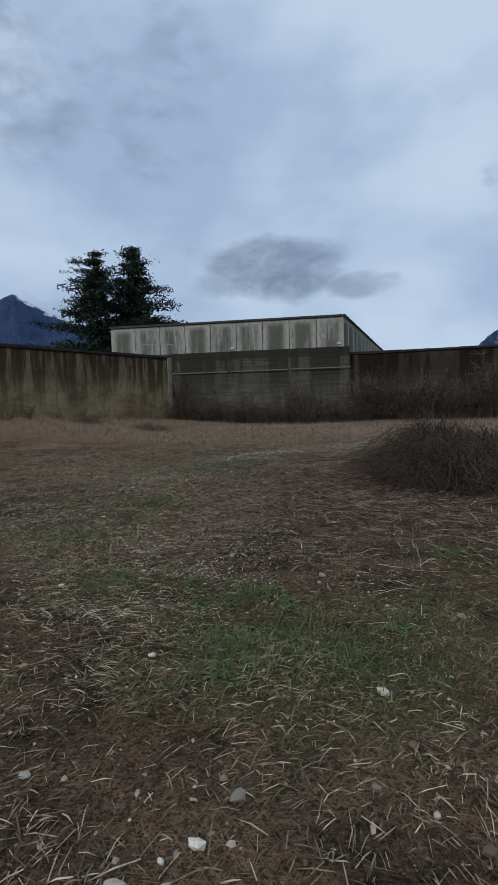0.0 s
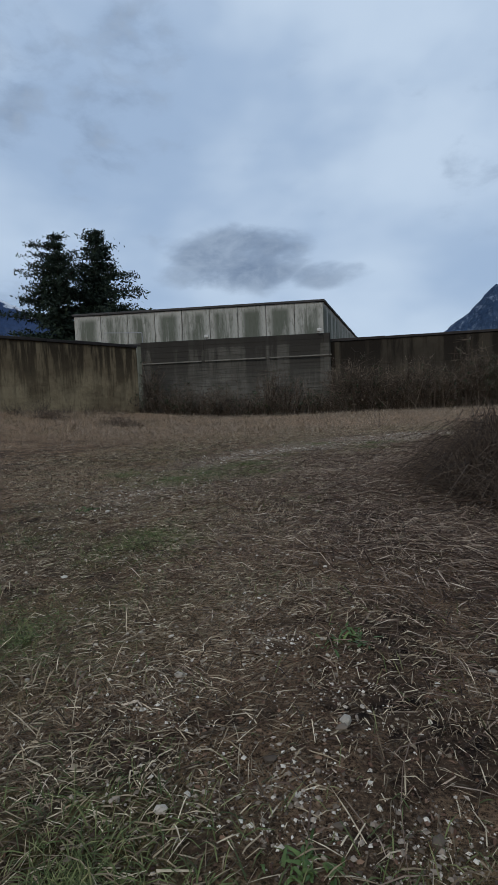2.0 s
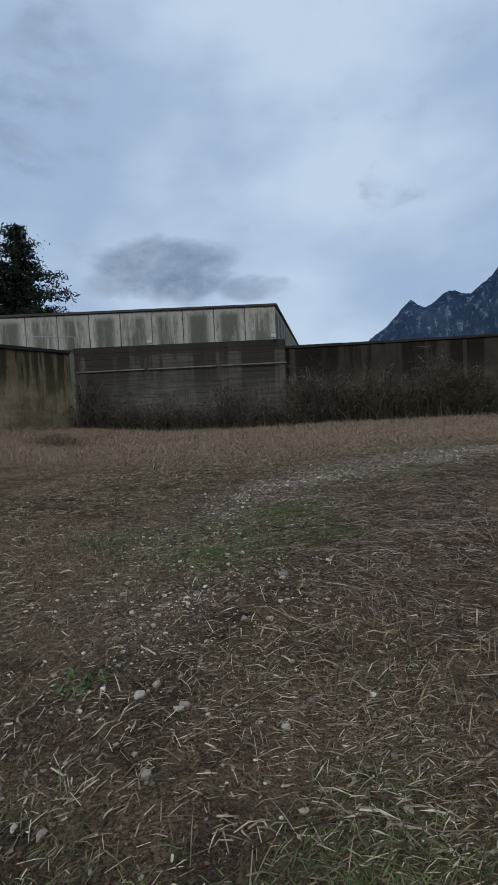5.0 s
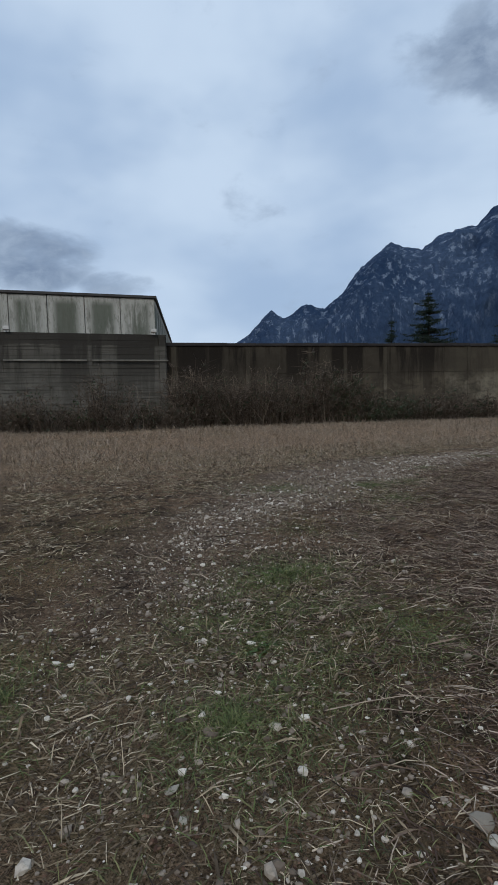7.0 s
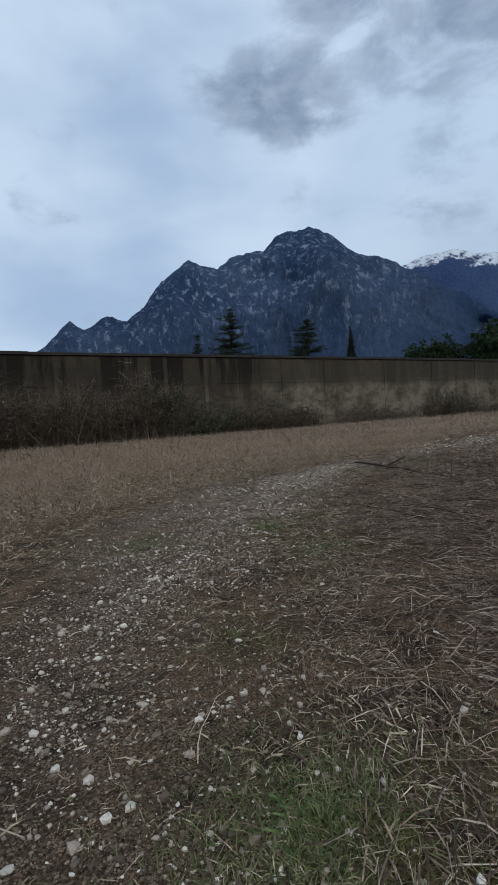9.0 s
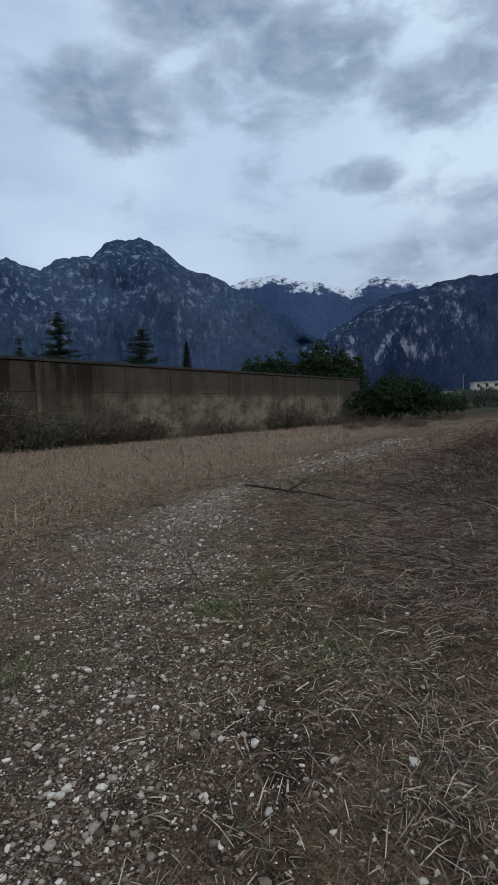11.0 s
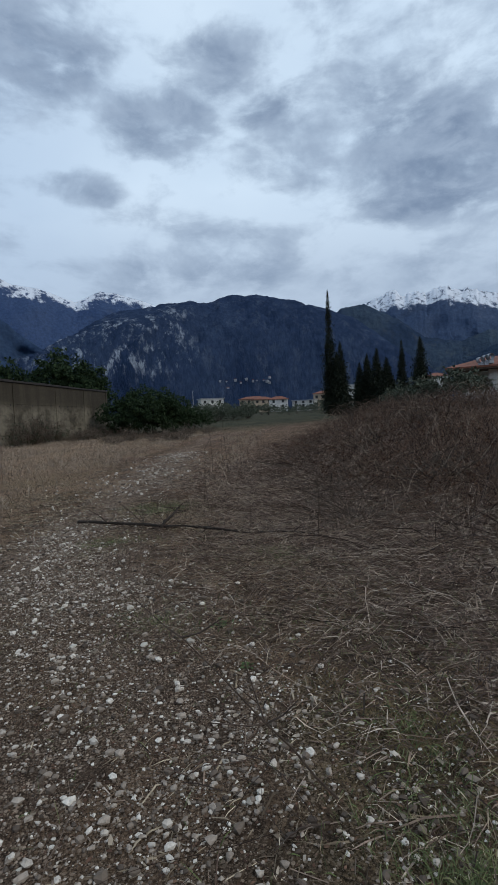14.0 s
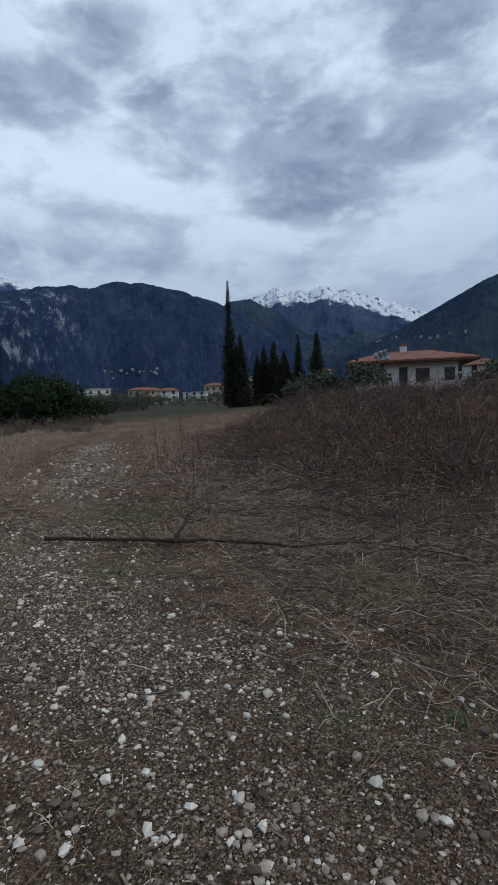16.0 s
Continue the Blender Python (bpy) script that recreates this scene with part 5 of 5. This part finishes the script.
x, y = scatter(60000, 2, 40, -4, 16, lambda x, y: smooth(-1.8, 1.6, bank_depth(x, y)) * smooth(34, 8, np.hypot(x - 3, y - 12)))
x, y = x[:9000], y[:9000]
s = bank_depth(x, y)
tall = 0.12 + 0.13 * smooth(-1.5, 1.0, s) + 0.5 * smooth(0, 3, s) * smooth(3, 9, x)
lines = arcs(x, y, land(x, y), rng.uniform(0.4, 1.6, len(x)), tall * rng.uniform(0.3, 1.1, len(x)), 3)
rad = np.linspace(1, 0.3, 6)[None] * rng.uniform(0.0025, 0.007, len(x))[:, None]
v, f = tubes(lines, rad, 3)
stuff("bramble_thicket", "dense tangle of dry brown bramble canes", "brambles", v, f, M_CANE)

# long pale canes lying flat over the litter
x, y = corridor(4200, INNER, 1.0, lambda x, y: 0.3 + 0.7 * litter_mask(x, y))
x2, y2 = corridor(2600, [(4.5, 15.2), (7.2, 16.0), (10.0, 16.8), (13, 17.2)], 0.8, lambda x, y: 0.9 + 0 * x)
x, y = np.concatenate([x, x2]), np.concatenate([y, y2])
lines = arcs(x, y, land(x, y) + 0.01, rng.uniform(0.25, 0.95, len(x)), rng.uniform(0.0, 0.09, len(x)), 13, 6, 0.35)
v, f = tubes(lines, np.linspace(1, 0.4, 6)[None] * rng.uniform(0.0014, 0.0034, len(x))[:, None], 3)
stuff("fallen_canes", "dry pale canes lying over the litter", "brambles", v, f, M_REDSTRAW)

# heap of dead brambles at the edge of the bank
n = 3600
a = rng.uniform(0, 6.28, n)
q = np.sqrt(rng.uniform(0, 1, n))
hx, hy = 3.35 + 1.15 * q * np.cos(a), 8.35 + 1.55 * q * np.sin(a)
lines = arcs(hx, hy, land(hx, hy) + 0.05, rng.uniform(0.25, 0.9, n), 0.66 * (1.02 - q ** 2) * np.clip(0.75 + 1.1 * fbm(hx * 1.6, hy * 1.6, 15, 3), 0.15, 1.5) + rng.uniform(0.02, 0.24, n), 9, 6, 0.6)
v, f = tubes(lines, np.linspace(1, 0.35, 6)[None] * rng.uniform(0.003, 0.007, n)[:, None], 3)
heap = thing("bramble_heap", "heaped dead bramble bush, dark brown and matted", "brambles")
tagged(part("cane_mass", np_mesh("cane_mass", v, f, M_TWIG), heap), kind="stuff")
c = np.stack([hx, hy, land(hx, hy) + 0.5 * (1.02 - q ** 2) * np.clip(0.75 + 1.1 * fbm(hx * 1.6, hy * 1.6, 15, 3), 0.15, 1.5) * rng.uniform(0.1, 1, n)], -1)[:2400]
v, f = sprays(c, np.full(len(c), 0.08), 7, 1.0, 1.6)
tagged(part("leaf_mass", np_mesh("leaf_mass", v, f, M_TWIG), heap), kind="stuff")

for px, py, w in ((-8.0, 26.2, 1.3), (-12.3, 27.5, 0.8)):
    m = 120
    bx, by = px + rng.normal(0, w * 0.45, m), py + rng.normal(0, 0.3, m)
    lines = arcs(bx, by, land(bx, by) + 0.04, rng.uniform(0.3, 1.0, m), rng.uniform(0.05, 0.5, m), 19, 6, 0.5)
    v, f = tubes(lines, np.linspace(1, 0.4, 6)[None] * rng.uniform(0.004, 0.009, m)[:, None], 3)
    pile = thing("brush_pile", "low dark pile of dead stems in the field", "brush pile", group="brush piles in the field")
    tagged(part("stem_mass", np_mesh("stem_mass", v, f, M_TWIG), pile), kind="stuff")

# dry stalks standing through the bank
x, y = scatter(70000, 3, 32, 4, 17, lambda x, y: smooth(-1.2, 1.0, bank_depth(x, y)) * smooth(30, 6, np.hypot(x - 3, y - 14)) * clumpy(x, y, 37))
k = len(x)
li = rng.uniform(0.9, 1.5, k)
v, f = ribbons(np.stack([x, y, land(x, y)], -1), rng.uniform(0, 6.28, k), rng.uniform(0.12, 0.5, k), rng.uniform(0.003, 0.008, k), li, rng.uniform(0.1, 1.2, k), 2)
stuff("bank_stalks", "dry reddish-brown stalks standing on the bank", "dry grass", v, f, M_REDSTRAW)

# dead leaves and seed heads through the bank
x, y = scatter(26000, 2, 34, -2, 16, lambda x, y: smooth(0.2, 2.0, bank_depth(x, y)) * smooth(30, 8, np.hypot(x - 3, y - 12)))
x, y = x[:8000], y[:8000]
c = np.stack([x, y, land(x, y) + rng.uniform(0.02, 0.5, len(x))], -1)
v, f = sprays(c, np.full(len(c), 0.06), 6, 1.0, 1.6)
stuff("bramble_leaves", "withered reddish-brown bramble leaves", "brambles", v, f, M_DEADLEAF)


def shrub(at, h, w, seed, leafy=0.0, n=70, label="bare brown shrub with fine twigs"):
    """A leafless shrub: stems fanning from the foot, with side twigs; some carry dark leaves."""
    r = np.random.default_rng(seed)
    root = thing("bare_shrub", label, "shrub", at, "shrubs along the walls")
    th, t = r.uniform(0, 6.28, n), np.linspace(0, 1, 5)[None]
    sp = (w * np.sqrt(r.uniform(0, 1, n)))[:, None]
    hh = (h * r.uniform(0.45, 1.05, n) * (1.1 - 0.45 * sp[:, 0] / w))[:, None]
    ox, oy = r.normal(0, w * 0.35, n)[:, None], r.normal(0, w * 0.2, n)[:, None]
    wig = r.normal(0, 0.05, (n, 5)).cumsum(1) * h * 0.3
    L = np.stack([ox + np.cos(th)[:, None] * sp * t ** 1.3 + wig, oy + np.sin(th)[:, None] * sp * t ** 1.3, hh * t - 0.05 + 0 * wig], -1)
    v, f = tubes(L, np.linspace(1, 0.3, 5)[None] * (0.006 + 0.006 * h) * r.uniform(0.5, 1.3, n)[:, None], 3)
    tagged(part("stem_fan", np_mesh("stem_fan", v, f, M_SCRUB), root), kind="stuff")
    m = n * 7
    pick, lev = r.integers(0, n, m), r.integers(1, 5, m)
    base = L[pick, lev]
    d = r.normal(size=(m, 3)) * np.array([1, 1, 0.6]) + np.array([0, 0, 0.5])
    d /= np.linalg.norm(d, axis=1, keepdims=True)
    u = np.linspace(0, 1, 2)[None, :, None]
    T = base[:, None] + d[:, None] * u * (h * r.uniform(0.08, 0.26, m))[:, None, None]
    v, f = tubes(T, np.linspace(1, 0.5, 2)[None] * (0.0025 + 0.0028 * h) * r.uniform(0.6, 1.3, m)[:, None], 3)
    tagged(part("twig_mass", np_mesh("twig_mass", v, f, M_SCRUB), root), kind="stuff")
    if h < 1.2:
        return root
    c = L[r.integers(0, n, n * 3), r.integers(1, 5, n * 3)] + r.normal(0, 0.12, (n * 3, 3))
    v, f = sprays(c, np.full(len(c), 0.15), 3, 1, 1.6)
    tagged(part("dead_leaf_mass", np_mesh("dead_leaf_mass", v, f, M_SCRUB), root, "withered brown leaves"), kind="stuff")
    if leafy:
        c = base[: int(m * leafy)]
        v, f = sprays(c, np.full(len(c), 0.16), 7, 1, 1.5)
        tagged(part("leaf_mass", np_mesh("leaf_mass", v, f, M_IVY), root, "dark green leaves"), kind="stuff")
    return root


def along(a, b, t, off):
    L = math.hypot(b[0] - a[0], b[1] - a[1])
    ux, uy = (b[0] - a[0]) / L, (b[1] - a[1]) / L
    px, py = a[0] + ux * t + uy * off, a[1] + uy * t - ux * off
    return px, py, float(land(px, py))


sr = random.Random(8)
for i in range(17):
    t = -11 + i * 0.95 + sr.uniform(-0.3, 0.3)
    px, py = t, 39.6 - sr.uniform(0, 1.2)
    shrub((px, py, float(land(px, py))), sr.uniform(1.3, 4.2), sr.uniform(0.7, 1.5), 200 + i, 0.06, 55)
for i in range(30):
    t = 0.8 + i * 0.75 + sr.uniform(-0.3, 0.3)
    hgt = sr.uniform(2.4, 4.5) if i < 17 else sr.uniform(1.2, 2.2)
    shrub(along(RW_A, RW_B, t, 1.0 + sr.uniform(0, 1.0)), hgt, sr.uniform(1.0, 1.6), 230 + i, 0.35 if 13 <= i <= 21 else 0.05, 80)
for i in range(30):
    t = 23 + i * 1.25 + sr.uniform(-0.4, 0.4)
    tall = 2.6 if 35 < t < 45 else 1.3
    shrub(along(RW_A, RW_B, t, 1.0 + sr.uniform(0, 1.6)), tall * sr.uniform(0.6, 1.1), sr.uniform(0.8, 1.5), 270 + i, 0.12 if 35 < t < 45 else 0.03, 50)
for i in range(14):
    px, py, pz = along((-34.0, 2.0), (-11.0, 38.4), 20 + i * 1.6, 1.3 + sr.uniform(0, 0.8))
    shrub((px, py, pz), sr.uniform(0.5, 1.15), sr.uniform(0.5, 0.9), 310 + i, 0, 26)
for i in range(16):
    px, py = sr.uniform(8, 26), sr.uniform(10, 16)
    shrub((px, py, float(land(px, py))), sr.uniform(0.4, 0.8), sr.uniform(0.6, 1.2), 330 + i, 0, 40, "dry brown scrub on the bank")


for i in range(18):
    p = polar(C2, sr.uniform(72, 86), sr.uniform(33, 52))
    shrub(p, sr.uniform(0.6, 1.3), sr.uniform(0.8, 1.6), 350 + i, 0, 45, "low reddish-brown scrub at the field edge")


def stalk(px, py, h, seed, lean=0.05, heading=0.0, twigs=6, label="thin dead upright weed stalk"):
    r = np.random.default_rng(seed)
    root = thing("dead_stalk", label, "plant", (px, py, float(land(px, py))), "dead stalks in the field")
    z = np.linspace(-0.03, 1, 7)
    L = np.stack([math.cos(heading) * lean * h * z, math.sin(heading) * lean * h * z, h * z * math.sqrt(max(0.05, 1 - min(0.95, lean) ** 2))], -1)
    L[:, :2] += r.normal(0, 0.008 * h, (7, 2)).cumsum(0)
    v, f = tubes(L[None], np.linspace(1, 0.3, 7)[None] * (0.003 + 0.003 * h), 5)
    part("stem", np_mesh("stem", v, f, M_TWIG), root)
    for i in range(twigs):
        b = L[r.integers(2, 7)]
        d = r.normal(size=3) * np.array([1, 1, 0.3]) + np.array([0, 0, 0.6])
        d /= np.linalg.norm(d)
        T = np.array([[b, b + d * h * 0.08, b + d * h * r.uniform(0.12, 0.28) + np.array([0, 0, 0.03])]])
        v, f = tubes(T, np.array([[1, 0.8, 0.5]]) * (0.002 + 0.002 * h), 4)
        part("twig", np_mesh("twig", v, f, M_TWIG), root)
    return root


for i, (px, py, h) in enumerate(((6.9, 15.5, 1.05), (15.6, 17.8, 1.3), (9.2, 17.1, 0.7), (11.2, 23.0, 0.8), (14.5, 23.5, 0.7), (9.9, 17.25, 1.0), (16.5, 17.6, 1.0), (13.9, 17.2, 1.5), (20.2, 21.4, 0.8), (-9.4, 24, 1.1), (-10.5, 19.5, 0.7), (-11.4, 27, 0.9), (2.0, 4.0, 0.4), (7.6, 15.2, 0.6), (9.0, 15.1, 0.7), (1.6, 27.0, 0.7), (4.5, 28.0, 0.8), (-3.0, 29.0, 0.7), (9.5, 26, 0.7), (1.2, 7.6, 0.4))):
    stalk(px, py, h, 400 + i, 0.06, i * 1.1)
for i in range(34):
    px, py = sr.uniform(9, 28), sr.uniform(14.5, 18)
    stalk(px, py, sr.uniform(0.25, 0.75), 430 + i, sr.uniform(0.05, 0.45), sr.uniform(0, 6.28), 7)
for i in range(26):
    px, py = sr.uniform(-16, 30), sr.uniform(23, 37)
    stalk(px, py, sr.uniform(0.4, 0.9), 470 + i, sr.uniform(0.03, 0.2), sr.uniform(0, 6.28), 3)
stalk(2.79, 15.78, 0.95, 500, 0.62, 1.9, 5, "dark leaning stem rising from the litter")


def branch(name, label, pts, r0, seed, twigs=10):
    r = np.random.default_rng(seed)
    P = np.array([(a, b, float(land(a, b)) + c) for a, b, c in pts])
    s = np.linspace(0, 1, len(P))
    t = np.linspace(0, 1, 14)
    L = np.stack([np.interp(t, s, P[:, m]) for m in range(3)], -1)
    L[1:-1] += r.normal(0, min(0.03, 0.012 * float(np.linalg.norm(P[-1] - P[0]))), (12, 3)) * np.array([1, 1, 0.5])
    root = thing(name, label, "branch", tuple(P[0]))
    o = P[0]
    v, f = tubes((L - o)[None], (r0 * np.linspace(1, 0.35, 14) * r.uniform(0.85, 1.15, 14))[None], 7)
    part("stem", np_mesh("stem", v, f, M_BARK if r0 > 0.02 else M_TWIG, True), root)
    for i in range(twigs):
        b = L[r.integers(2, 13)] - o
        d = r.normal(size=3) * np.array([1, 1, 0.45]) + np.array([0, 0, 0.25])
        d /= np.linalg.norm(d)
        ln_ = r.uniform(0.15, 0.5)
        T = np.array([[b, b + d * ln_ * 0.5 + r.normal(0, 0.02, 3), b + d * ln_]])
        v, f = tubes(T, np.array([[1, 0.7, 0.35]]) * r0 * 0.35, 4)
        part("twig", np_mesh("twig", v, f, M_TWIG), root)
    return root


branch("fallen_branch", "long dark fallen branch lying across the litter", [(8.55, 19.05, 0.05), (8.25, 18.4, 0.09), (8.02, 17.8, 0.06), (7.67, 17.05, 0.09), (7.5, 16.5, 0.05), (7.33, 15.85, 0.04), (7.0, 15.3, 0.03)], 0.025, 1, 26)
branch("fallen_branch", "short dark forked branch stub on the ground", [(7.85, 17.6, 0.06), (8.15, 17.45, 0.2), (8.4, 17.4, 0.28)], 0.022, 2, 8)
for i in range(46):
    px, py = sr.uniform(-2.5, 9), sr.uniform(1.5, 18.5)
    a, L = sr.uniform(0, 6.28), sr.uniform(0.15, 0.6)
    branch("fallen_twig", "thin dark twig lying on the ground", [(px, py, 0.015), (px + L * 0.5 * math.cos(a), py + L * 0.5 * math.sin(a), 0.03), (px + L * math.cos(a + 0.2), py + L * math.sin(a + 0.2), 0.015)], sr.uniform(0.003, 0.008), 520 + i, 2)


def weed(px, py, w, seed, label="leafy green weed rosette"):
    r = np.random.default_rng(seed)
    root = thing("weed", label, "plant", (px, py, float(land(px, py))), "green weeds")
    n = int(24 + 90 * w)
    pos = np.concatenate([r.normal(0, w * 0.22, (n, 2)), np.zeros((n, 1))], 1)
    li = r.uniform(0.3, 1.3, n)
    v, f = ribbons(pos, r.uniform(0, 6.28, n), r.uniform(0.3, 0.8, n) * w * 0.42, np.full(n, 0.010 + 0.02 * w), li, li * r.uniform(0.6, 1.6, n), 4)
    tagged(part("leaf_mass", np_mesh("leaf_mass", v, f, M_WEED), root), kind="stuff")
    return root


for i, (px, py, w) in enumerate(((0.81, 4.58, 0.28), (1.07, 2.05, 0.3), (1.05, 2.45, 0.3), (1.5, 2.3, 0.25), (1.1, 3.1, 0.25), (0.75, 2.86, 0.25), (1.3, 2.9, 0.22), (-1.96, 7.9, 0.3), (-1.1, 10.7, 0.25), (2.5, 4.15, 0.3), (4.5, 16.4, 0.16), (3.9, 16.2, 0.12), (1.9, 2.6, 0.2), (0.6, 3.3, 0.18), (-0.5, 11.9, 0.25), (1.4, 13.2, 0.15))):
    weed(px, py, w, 600 + i)
